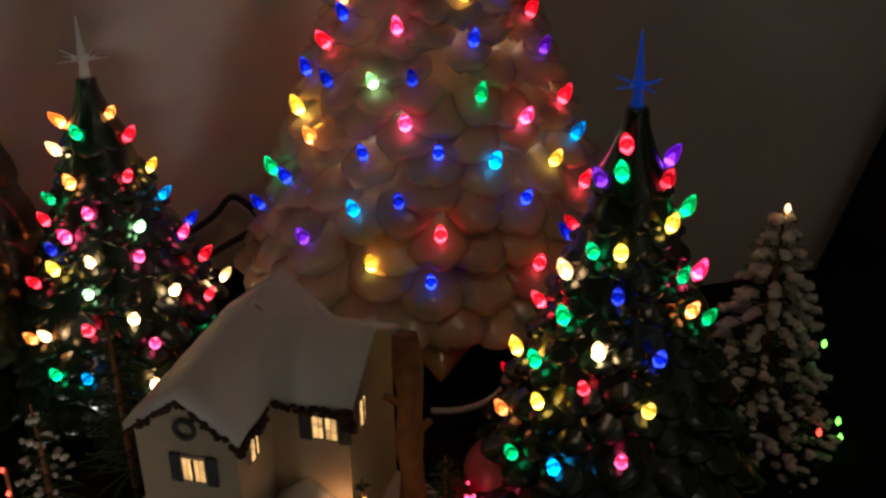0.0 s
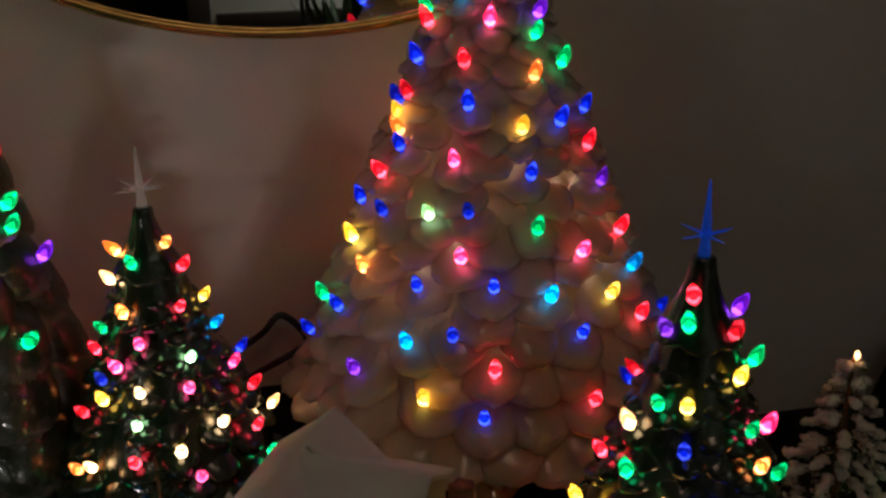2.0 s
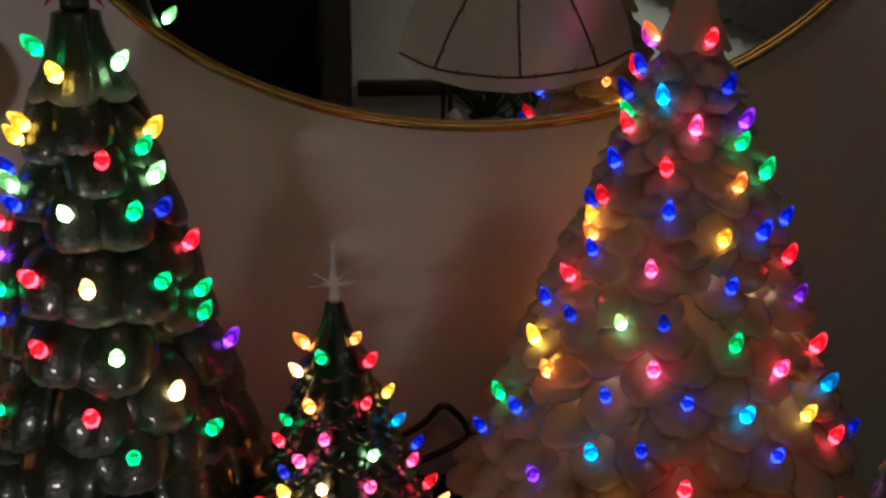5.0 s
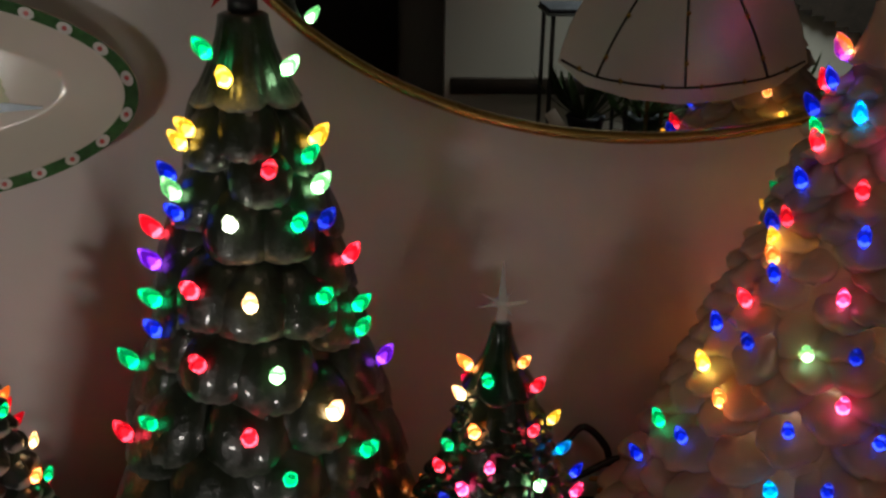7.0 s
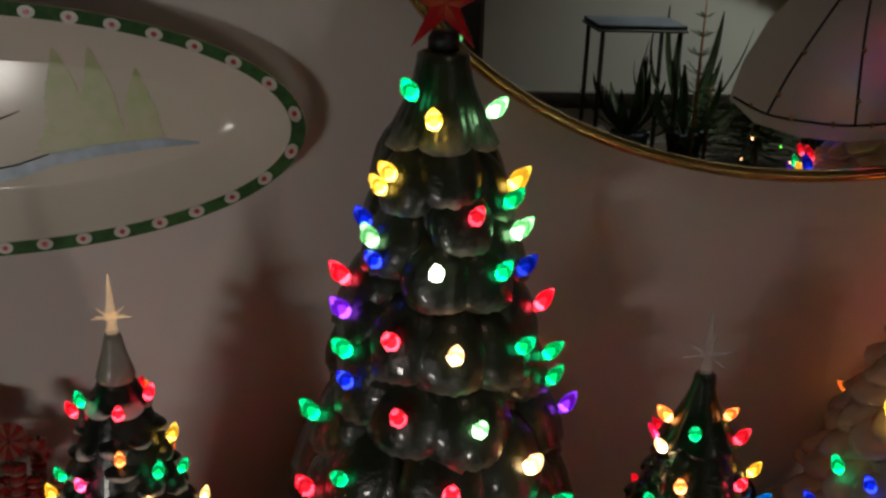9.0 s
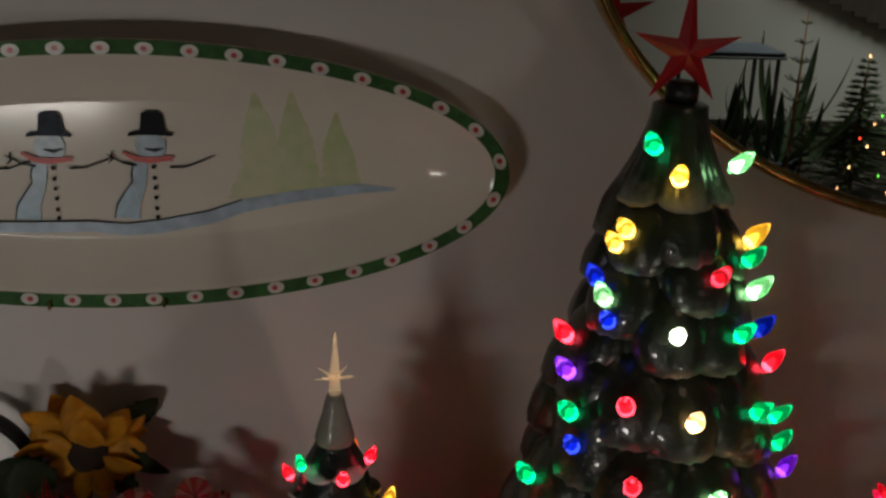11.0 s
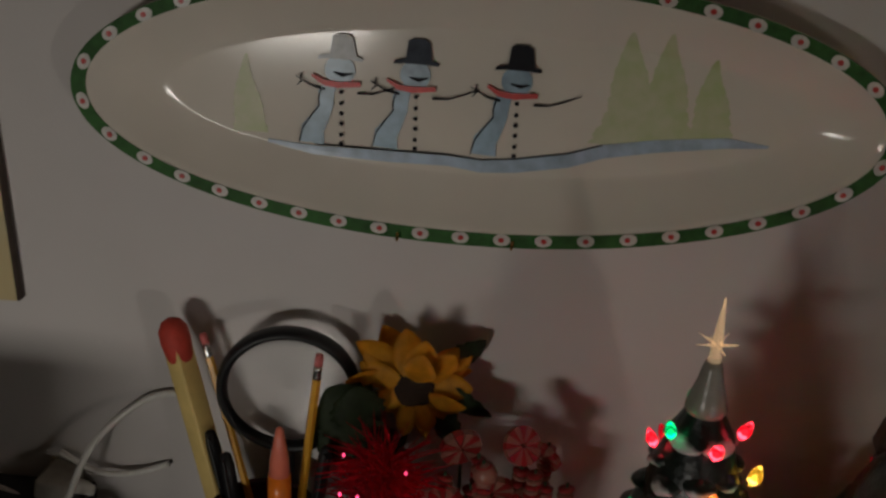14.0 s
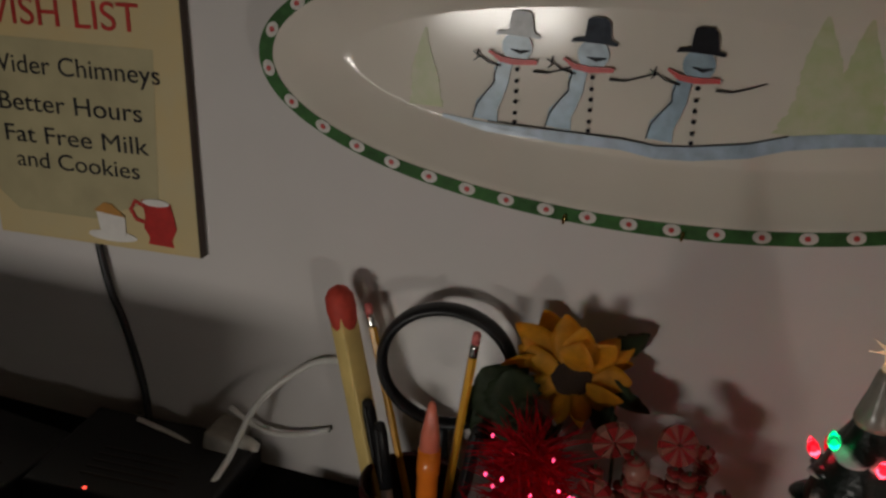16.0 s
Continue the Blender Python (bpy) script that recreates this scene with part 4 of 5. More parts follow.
def wish_sign():
    o = empty("wall_sign", pose(-0.549, WALL - 0.0005, 0.164, 0, -3.0, 0), "mustard-yellow painted wooden sign with a handwritten wish list", "sign")
    w, h = 0.25, 0.37
    part("board", box(w, 0.0115, h, (0, -0.006, h / 2), 0.002), M["sign_edge"], o)
    part("painted_face", flat([(-w / 2 + 0.001, 0.001), (w / 2 - 0.002, 0.001), (w / 2 - 0.002, h - 0.002), (-w / 2 + 0.001, h - 0.002)], -0.0120), M["signboard"], o, smooth=False)
    part("painted_panel", flat([(-w / 2 + 0.006, 0.05), (-w / 2 + 0.03, 0.03), (0.0, 0.03), (w / 2 - 0.045, 0.06), (w / 2 - 0.035, 0.215), (-w / 2 + 0.008, 0.218)], -0.0128, 0.0002), M["sign_panel"], o, smooth=False)
    y = -0.0132
    lettering("WISH LIST", 0.038, M["red"], o, -0.118, 0.231, y, 0.196)
    for x in (-0.09, -0.055, -0.02, 0.015):
        part("title_bar", flat([(x, 0.268), (x + 0.022, 0.268), (x + 0.022, 0.295), (x, 0.295)], y + 0.0003), M["red"], o, smooth=False)
    lettering("Wider Chimneys", 0.026, M["ink"], o, -0.112, 0.181, y, 0.207)
    lettering("Better Hours", 0.026, M["ink"], o, -0.104, 0.141, y, 0.172)
    lettering("Fat Free Milk", 0.025, M["ink"], o, -0.102, 0.107, y, 0.174)
    lettering("and Cookies", 0.024, M["ink"], o, -0.090, 0.080, y, 0.150)
    # the painted mug and cake
    part("painted_mug", flat([(0.060, 0.058), (0.063, 0.040), (0.060, 0.028), (0.066, 0.018), (0.064, 0.010), (0.094, 0.009), (0.092, 0.017), (0.099, 0.030), (0.097, 0.042), (0.094, 0.057)], y), M["red"], o, smooth=False)
    part("painted_milk", flat(oval(0.077, 0.0565, 0.016, 0.004), y - 0.0007), M["white"], o, smooth=False)
    part("painted_handle", flat(stroke([(0.062, 0.052), (0.052, 0.056), (0.046, 0.046), (0.052, 0.036), (0.061, 0.034)], 0.0045), y - 0.0002), M["red"], o, smooth=False)
    part("painted_cake", flat([(0.003, 0.040), (0.038, 0.036), (0.037, 0.014), (0.006, 0.018)], y - 0.0004), M["white"], o, smooth=False)
    part("painted_icing", flat([(0.000, 0.040), (0.014, 0.050), (0.024, 0.049), (0.039, 0.036)], y - 0.0009), M["icing"], o, smooth=False)
    part("painted_saucer", flat(oval(0.020, 0.013, 0.030, 0.006), y), M["white"], o, smooth=False)
    part("hanging_cord", tube([(-0.005, -0.006, 0.002), (0.004, -0.008, -0.05), (0.020, -0.008, -0.10), (0.036, -0.010, -0.17), (0.05, -0.03, -0.223)], 0.0042), M["black"], o, "twisted black cord")


M["sign_panel"] = mat("faded_olive_panel", (0.43, 0.37, 0.21), 0.55, vary=0.15, grain=25, bump=0.1)
M["icing"] = mat("caramel_icing_paint", (0.50, 0.24, 0.06), 0.4, vary=0.2, grain=60, bump=0.05)
wish_sign()


# ---- pen cup and what stands in it ----
def rod(name, p0, p1, profile, material, parent, n=12, label=""):
    """A turned piece along p0 to p1; profile in (radius, share of the length)."""
    a, b = Vector(p0), Vector(p1)
    l = (b - a).length
    turn = (b - a).to_track_quat("Z", "Y").to_matrix().to_4x4()
    return part(name, lathe([(r, f * l) for r, f in profile], n), material, parent, label, m=Matrix.Translation(a) @ turn, smooth=n > 8)


def along(p0, p1, f):
    return tuple(Vector(p0).lerp(Vector(p1), f))


CUP = (-0.155, -0.080)
cup = tagged(part("pen_cup", lathe([(0.044, 0.0), (0.047, 0.003), (0.050, 0.088), (0.051, 0.092), (0.049, 0.093), (0.047, 0.088), (0.043, 0.006), (0.0, 0.0055)], 40, False), M["mug"]), "dark red glittery cup full of pens", "cup")
cup.matrix_world = pose(*CUP, TABLE)
part("rim_band", lathe([(0.0495, 0.078), (0.0515, 0.080), (0.0520, 0.090), (0.0500, 0.0925)], 40, False), M["mug"], cup, "dark red foil band round the rim")
z0 = TABLE + 0.012


def pencil(x0, y0, x1, y1, z1, label):
    o = empty("pencil", pose(0, 0, 0), label, "pencil", "pens in the cup")
    p0, p1 = (x0, y0, z0), (x1, y1, z1)
    rod("shaft", p0, along(p0, p1, 0.90), [(0.0005, 0), (0.0042, 0.05), (0.0042, 1)], M["pencil"], o, 6)
    rod("ferrule", along(p0, p1, 0.90), along(p0, p1, 0.955), [(0.0041, 0), (0.0044, 0.2), (0.0038, 0.45), (0.0044, 0.7), (0.0041, 1)], M["tin"], o)
    rod("eraser", along(p0, p1, 0.955), p1, [(0.0038, 0), (0.0040, 0.6), (0.0032, 1)], M["rubber"], o)


pencil(-0.128, -0.080, -0.106, -0.070, 0.188, "yellow pencil with a pink eraser, standing in the cup")
pencil(-0.160, -0.052, -0.232, -0.018, 0.168, "yellow pencil leaning behind the giant match")


def giant_match():
    o = empty("giant_match", pose(0, 0, 0), "oversized wooden match with a red head, in the cup", "novelty match", "pens in the cup")
    p0, p1 = Vector((-0.182, -0.070, z0)), Vector((-0.259, -0.030, 0.184))
    turn = (p1 - p0).to_track_quat("Z", "Y").to_matrix().to_4x4()
    l = (p1 - p0).length
    part("stick", box(0.021, 0.019, l * 0.9, (0, 0, l * 0.45), 0.002), M["match"], o, m=Matrix.Translation(p0) @ turn)
    part("head", lathe([(0.010, l * 0.84), (0.0125, l * 0.86), (0.0145, l * 0.92), (0.0140, l * 0.97), (0.009, l * 1.0), (0.002, l * 1.012)], 20), M["match_head"], o, "red head", m=Matrix.Translation(p0) @ turn)


giant_match()


def marker():
    o = empty("marker_pen", pose(0, 0, 0), "orange marker pen with a clear pink tip, in the cup", "marker", "pens in the cup")
    p0, p1 = (-0.131, -0.112, z0), (-0.135, -0.098, 0.126)
    rod("barrel", p0, along(p0, p1, 0.74), [(0.0085, 0), (0.0098, 0.05), (0.0098, 0.8), (0.0108, 0.82), (0.0104, 1)], M["marker"], o, 20)
    rod("tip", along(p0, p1, 0.74), p1, [(0.0098, 0), (0.0088, 0.3), (0.0052, 0.75), (0.0035, 0.95), (0.001, 1)], M["marker_tip"], o, 20, "translucent pink tip")


marker()


def pen(p0, p1, label, cap):
    o = empty("pen", pose(0, 0, 0), label, "pen", "pens in the cup")
    rod("barrel", p0, along(p0, p1, 0.55), [(0.0045, 0), (0.0055, 0.05), (0.0055, 1)], M["white"] if cap else M["black"], o, 14)
    rod("cap", along(p0, p1, 0.55), p1, [(0.0065, 0), (0.0066, 0.8), (0.0050, 0.97), (0.002, 1)], M["black"], o, 14)
    rod("clip", along(p0, p1, 0.62), along(p0, p1, 0.97), [(0.0012, 0), (0.0016, 1)], M["black"], o, 6).location.y -= 0.0075


pen((-0.160, -0.108, z0), (-0.189, -0.088, 0.085), "black-capped pen with a white barrel in the cup", True)
pen((-0.178, -0.070, z0), (-0.215, -0.055, 0.085), "slim black pen leaning in the cup", False)
pen((-0.115, -0.090, z0), (-0.095, -0.080, 0.10), "slim black pen standing in the cup", False)


def magnifier():
    o = empty("magnifying_glass", pose(-0.146, -0.022, 0.119, 4, 0, 8), "round magnifying glass with black rim, standing in the cup", "magnifying glass", "pens in the cup")
    bm = bmesh.new()
    n, m = 64, 10
    rows = [[bm.verts.new(((0.0645 + 0.0055 * math.cos(b)) * math.cos(a), 0.0105 * math.sin(b), (0.0645 + 0.0055 * math.cos(b)) * math.sin(a))) for b in [2 * math.pi * j / m for j in range(m)]] for a in [2 * math.pi * k / n for k in range(n)]]
    for k in range(n):
        for j in range(m):
            bm.faces.new((rows[k][j], rows[(k + 1) % n][j], rows[(k + 1) % n][(j + 1) % m], rows[k][(j + 1) % m]))
    part("rim", bm, M["black"], o)
    lens = lathe([(0.062, 0.0), (0.045, 0.0008), (0.025, 0.0015), (0.001, 0.0018)], 48, True)
    part("lens", lens, M["lens"], o, "clear glass lens", m=pose(0, 0, 0, 90, 0, 0)).visible_shadow = False
    rod("handle", (0, 0, -0.066), (-0.006, -0.034, -0.170), [(0.005, 0), (0.006, 0.1), (0.0085, 0.3), (0.0095, 0.8), (0.006, 1)], M["black"], o, 16)


magnifier()


# ---- flower, candy picks, tinsel ----
def leaf_mesh(l, w, curl, teeth=0):
    bm = bmesh.new()
    rows = []
    for i in range(13):
        f = i / 12
        half = w * math.sin(math.pi * min(1, f * 0.97 + 0.02)) ** 0.8 * (1 + (0.16 if teeth and i % 2 else 0))
        rows.append([bm.verts.new((s * half, -curl * math.sin(f * 2.2) + 0.25 * half * abs(s), f * l)) for s in (-1, -0.5, 0, 0.5, 1)])
    for a, b in zip(rows, rows[1:]):
        for k in range(4):
            bm.faces.new((a[k], a[k + 1], b[k + 1], b[k]))
    thick = bmesh.ops.solidify(bm, geom=bm.faces[:], thickness=0.0008)
    return bm


def sunflower():
    o = empty("sunflower", pose(-0.024, -0.030, 0.140, 4, 0, 6), "yellow artificial sunflower with dark heart and drooping petals", "artificial flower")
    big = Matrix.Scale(1.14, 4)
    part("heart", lathe([(0.020, -0.004), (0.021, 0.0), (0.017, 0.005), (0.008, 0.007), (0.001, 0.006)], 24), M["seed"], o, "dark brown heart", m=pose(0, 0, 0, 90, 0, 0))
    rnd = random.Random(5)
    for ring, (count, l) in enumerate(((14, 0.052), (12, 0.042))):
        for k in range(count):
            a = 360 * (k + 0.5 * ring) / count + rnd.uniform(-9, 9)
            high = 0.5 + 0.5 * math.cos(radians(a))
            me = leaf_mesh(l * (0.62 + 0.48 * high) * rnd.uniform(0.9, 1.1), 0.0085 + 0.0055 * high, rnd.uniform(-0.008, 0.016))
            part("petal", me, M["petal"], o, m=pose(0, 0, 0, 0, a, 0) @ pose(0, 0.001 - 0.004 * ring, 0.010, rnd.uniform(-28, 20), 0, rnd.uniform(-20, 20)) @ big)
    part("stem", tube([(0, 0.003, 0), (-0.004, 0.012, -0.05), (-0.02, 0.0, -0.12), (-0.03, -0.008, -0.222)], 0.0028), M["leaf"], o)
    for a, x, z, l, turn in ((100, 0.015, 0.0, 0.065, 10), (60, 0.02, 0.015, 0.055, -20), (128, 0.02, -0.015, 0.055, 25)):
        part("leaf", leaf_mesh(l, 0.019, 0.012, 1), M["leaf"], o, m=pose(x, 0.012, z, 0, a, 0) @ pose(0, 0, 0, turn, 0, 30))
    for a, x, z, l, w in ((-40, -0.040, -0.034, 0.060, 0.030), (-95, -0.030, -0.020, 0.066, 0.028), (-140, -0.035, -0.015, 0.070, 0.030), (170, -0.040, -0.015, 0.070, 0.028), (-10, -0.045, -0.035, 0.052, 0.024), (-70, -0.036, -0.05, 0.060, 0.026)):
        part("leaf", leaf_mesh(l, w, 0.01, 1), M["leaf"], o, m=pose(x, -0.028, z, 0, a, 0) @ pose(0, 0, 0, -12, 0, 15))
    part("leaf_stem", tube([(-0.03, -0.026, -0.06), (-0.034, -0.028, -0.14), (-0.035, -0.02, -0.222)], 0.0022), M["leaf"], o)


sunflower()


def wedge_disc(r, thick, count, name, parent, m, gap=0.05):
    """A swirled peppermint: alternate red and cream wedges."""
    for k in range(count):
        bm = bmesh.new()
        a0, a1 = 2 * math.pi * (k + gap) / count, 2 * math.pi * (k + 1 - gap) / count
        outline = [(0.0012 * math.cos((a0 + a1) / 2), 0.0012 * math.sin((a0 + a1) / 2))] + [(r * math.cos(a), r * math.sin(a)) for a in (a0, (a0 + a1) / 2, a1)]
        flat(outline, thick / 2, thick, bm)
        b = [v for v in bm.verts if v.co.y > 0]
        bm.faces.new(b[::-1])
        part("wedge", bm, M["candy_red"] if k % 2 else M["candy_white"], parent, smooth=False, m=m)


def candy_pick(x, y, z, r, tilt, turn, count):
    o = empty("candy_pick", pose(x, y, TABLE), "red and cream striped peppermint decoration on a stem", "decoration", "candy picks")
    wedge_disc(r, r * 0.35, count, "wedge", o, pose(0, 0, z - TABLE, tilt, 0, turn))
    part("stem", tube([(0, r * 0.25, z - TABLE), (0.002, r * 0.3, (z - TABLE) / 2), (0, 0.01, 0)], 0.0016), M["leaf"], o)


for args in ((0.027, -0.080, 0.116, 0.0195, 14, 25, 12), (0.082, -0.085, 0.128, 0.0180, -30, 35, 16), (0.103, -0.075, 0.114, 0.0165, 25, -35, 16), (0.060, -0.095, 0.085, 0.019, 25, 10, 12), (0.092, -0.10, 0.078, 0.017, -15, 40, 14), (0.020, -0.10, 0.070, 0.018, 10, -20, 12), (0.110, -0.09, 0.060, 0.018, 20, 20, 12)):
    candy_pick(*args)


def bead_cane(x, y, z1, lean, count):
    o = empty("beaded_pick", pose(x, y, TABLE), "beaded candy stalk of red and cream rings", "decoration", "candy picks")
    top = z1 - TABLE
    part("stem", tube([(0, 0, 0), (lean / 2, 0, top / 2), (lean, 0, top)], 0.0015), M["leaf"], o)
    for k in range(count):
        f = 0.42 + 0.58 * k / count
        part("bead", lathe([(0.003, -0.0022), (0.0075, -0.001), (0.0078, 0.001), (0.003, 0.0022)], 12), M["candy_red"] if k % 2 else M["candy_white"], o, m=pose(lean * f, random.uniform(-0.001, 0.001), top * f, random.uniform(-10, 10), random.uniform(-10, 10), 0))


for args in ((0.072, -0.09, 0.112, 0.012, 16), (0.05, -0.075, 0.108, -0.006, 14), (0.100, -0.095, 0.10, 0.006, 16), (0.036, -0.09, 0.085, 0.004, 12), (0.118, -0.085, 0.095, 0.008, 14), (0.086, -0.105, 0.118, 0.010, 20), (0.062, -0.10, 0.118, -0.012, 18), (0.024, -0.095, 0.098, -0.008, 16), (0.092, -0.07, 0.125, 0.014, 18), (0.045, -0.11, 0.075, 0.006, 12)):
    bead_cane(*args)
for x, z in ((0.052, 0.104), (0.040, 0.062), (0.075, 0.052), (0.10, 0.042), (0.056, 0.035)):
    b = tagged(part("candy_ball", lathe([(0.001, -0.0115), (0.007, -0.009), (0.0108, -0.004), (0.0113, 0.002), (0.008, 0.008), (0.001, 0.0115)], 18), M["candy_white"]), "frosted pink sugar ball on a stem", "decoration", "candy picks")
    b.matrix_world = pose(x, -0.10, z)
    part("stem", tube([(0, 0.002, -0.009), (0, 0.004, TABLE - z)], 0.0012), M["leaf"], b)


def tinsel_bush(name, x, y, z, r, height, count, lights, label, seed):
    """A bush of fine foil strips on a wire, with tiny lights in it."""
    o = empty(name, pose(x, y, TABLE), label, "tinsel")
    rnd = random.Random(seed)
    bm = bmesh.new()
    zc = z - TABLE
    for _ in range(count):
        d = Vector((rnd.gauss(0, 1), rnd.gauss(0, 1), rnd.gauss(0, 1))).normalized()
        base = Vector((rnd.uniform(-0.2, 0.2) * r, rnd.uniform(-0.2, 0.2) * r, zc + rnd.uniform(-0.5, 0.5) * height))
        l = r * rnd.uniform(0.5, 1.05)
        side = d.orthogonal().normalized() * 0.0007
        sag = Vector((0, 0, -0.12 * l))
        a, b, c = base, base + d * l * 0.55 + sag * 0.3, base + d * l + sag
        v = [bm.verts.new(q) for q in (a - side, a + side, b + side, b - side, c)]
        bm.faces.new(v[:4])
        bm.faces.new((v[3], v[2], v[4]))
    f = part("foil", bm, M["tinsel"], o, "shiny red foil strips", smooth=False)
    f["kind"] = "stuff"
    part("wire", tube([(0, 0, 0), (0.003, 0, zc)], 0.002), M["leaf"], o)
    for k in range(lights):
        d = Vector((rnd.uniform(-1, 1), -abs(rnd.gauss(0.6, 0.4)), rnd.uniform(-1, 1))).normalized()
        part("tiny_light", lathe([(0.0005, -0.002), (0.0016, 0), (0.0005, 0.002)], 8), M["tiny_pink"], o, m=Matrix.Translation(d * r * 0.7 + Vector((0, 0, zc + rnd.uniform(-0.4, 0.4) * height))))


tinsel_bush("red_tinsel", -0.036, -0.115, 0.066, 0.064, 0.10, 1500, 18, "bushy red foil tinsel with tiny pink lights", 3)
tinsel_bush("red_tinsel_spray", -0.075, -0.12, 0.0, 0.040, 0.06, 450, 2, "low red foil tinsel beside the cup", 8)


# ---- cables, adapter, boxes ----
def cable(name, points, r, material, label):
    return tagged(part(name, tube(points, r), material), label, "cable")


cable("white_cable", [(-0.262, 0.006, 0.085), (-0.30, 0.0, 0.075), (-0.345, -0.03, 0.035), (-0.365, -0.07, -0.025), (-0.385, -0.13, -0.060), (-0.43, -0.2, -0.0663)], 0.0036, M["cable_white"], "white power cable looping up the wall")
cable("white_lead", [(-0.395, 0.0, 0.000), (-0.355, -0.004, -0.016), (-0.32, 0.0, -0.016), (-0.28, 0.005, -0.002)], 0.0032, M["cable_white"], "white lead running to the adapter")
cable("beige_lead", [(-0.50, -0.02, -0.030), (-0.44, -0.03, -0.035), (-0.385, -0.05, -0.045), (-0.37, -0.085, -0.060), (-0.40, -0.16, -0.0665)], 0.003, M["cable_white"], "beige lead lying over the black box")


# off-white plastic set darker, the shade by the wall put into its colour
M["adapter"] = mat("shade_dimmed_plastic", (0.36, 0.33, 0.28), 0.45, vary=0.15, grain=90, bump=0.05)


def adapter():
    o = empty("power_adapter", pose(-0.392, -0.014, -0.028, 0, 8, 0), "off-white power adapter plugged in at the wall", "adapter")
    part("body", box(0.036, 0.046, 0.026, (0, 0, 0), 0.005, 3), M["adapter"], o)
    part("neck", lathe([(0.009, 0), (0.008, 0.012), (0.005, 0.022)], 16), M["cable_white"], o, m=pose(0.016, 0, 0, 0, 90, 0))


adapter()


def black_box(name, x, y, sx, sy, sz, turn, label):
    o = empty(name, pose(x, y, TABLE, 0, 0, turn), label, "device")
    part("case", box(sx, sy, sz, (0, 0, sz / 2 + 0.001), 0.006, 3), M["black"], o)
    for k in range(5):
        part("vent", box(sx * 0.5, 0.004, 0.002, (0, -sy * 0.3 + k * 0.012, sz + 0.001), 0.0008, 1), M["dark"], o)
    return o


dev = black_box("black_box", -0.455, -0.075, 0.20, 0.15, 0.035, 4, "flat black electronic box with a red indicator")
part("indicator", lathe([(0.0022, 0), (0.0020, 0.0015), (0.0005, 0.0022)], 10), M["tiny_red"], dev, "lit red indicator", m=pose(-0.03, -0.068, 0.0355))
black_box("black_case", -0.62, -0.13, 0.12, 0.16, 0.028, -6, "low black plastic case on the table")
paper = tagged(part("white_card_box", box(0.12, 0.07, 0.022, (0, 0, 0.0115), 0.004), M["white"]), "small white card box on the table", "box")
paper.matrix_world = pose(-0.262, -0.155, TABLE, 0, 0, -10)
part("lid_slot", box(0.10, 0.004, 0.0015, (0, -0.01, 0.0228), 0.0004, 1), M["dark"], paper)
cable("black_cable", [(0.755, 0.0, -0.02), (0.800, -0.01, 0.012), (0.825, -0.005, 0.032), (0.850, -0.01, 0.010), (0.862, -0.02, -0.02), (0.90, -0.05, -0.045), (0.955, -0.07, -0.0655)], 0.0042, M["black"], "black lamp cord looping between the trees")
cable("black_lead", [(0.78, -0.02, -0.04), (0.82, -0.03, -0.015), (0.87, -0.02, 0.0), (0.90, -0.03, -0.02), (0.93, -0.06, -0.0655)], 0.0042, M["black"], "second black lamp cord behind the trees")
cable("brown_lead", [(0.83, -0.03, -0.02), (0.88, -0.05, -0.012), (0.92, -0.08, -0.03), (0.95, -0.1, -0.066)], 0.003, M["peach"], "light brown lead under the white tree")
cable("pink_lead", [(0.975, -0.40, -0.040), (1.005, -0.40, -0.044), (1.035, -0.40, -0.036), (1.058, -0.40, -0.010), (1.062, -0.41, 0.01)], 0.0032, M["cable_white"], "pale lamp lead hanging behind the house")


# ---- the frosted dome motif on the mirror ----
def mirror_motif():
    o = empty("mirror_motif", pose(0.902, WALL - 0.0165, 0.41), "frosted cream dome-shaped glass motif with dark beaded lines on the mirror", "glass motif")
    dome = [(-0.128, 0.036), (-0.118, 0.072), (-0.098, 0.112), (-0.07, 0.145), (-0.035, 0.168), (0, 0.176), (0.035, 0.168), (0.07, 0.145), (0.098, 0.112), (0.118, 0.072), (0.128, 0.036),
            (0.10, 0.012), (0.05, -0.002), (0.0, -0.007), (-0.05, -0.002), (-0.10, 0.012)]
    part("frosted_glass", flat(dome, 0.0, 0.0008), M["frosted"], o, smooth=False)
    for pts in ([(-0.125, 0.038), (-0.088, 0.021), (-0.04, 0.013), (0.0, 0.010), (0.04, 0.013), (0.088, 0.021), (0.125, 0.038)],
                [(0.004, 0.010), (0.001, 0.06), (-0.001, 0.11), (0.0, 0.17)], [(-0.088, 0.022), (-0.072, 0.06), (-0.048, 0.105), (-0.012, 0.165)], [(0.088, 0.022), (0.072, 0.06), (0.048, 0.105), (0.012, 0.165)]):
        part("lead_line", tube([(x, -0.001, z) for x, z in pts], 0.0013, 6, 6), M["lead"], o)
        for (xa, za), (xb, zb) in zip(pts, pts[1:]):
            part("bead", lathe([(0.0008, -0.003), (0.0028, 0), (0.0008, 0.003)], 10), M["gold"], o, m=pose((xa + xb) / 2, -0.003, (za + zb) / 2))


M["frosted"] = mat("frosted_mirror_glass", (0.55, 0.51, 0.45), 0.30, 0.55, vary=0.06, grain=20, bump=0.04)
mirror_motif()


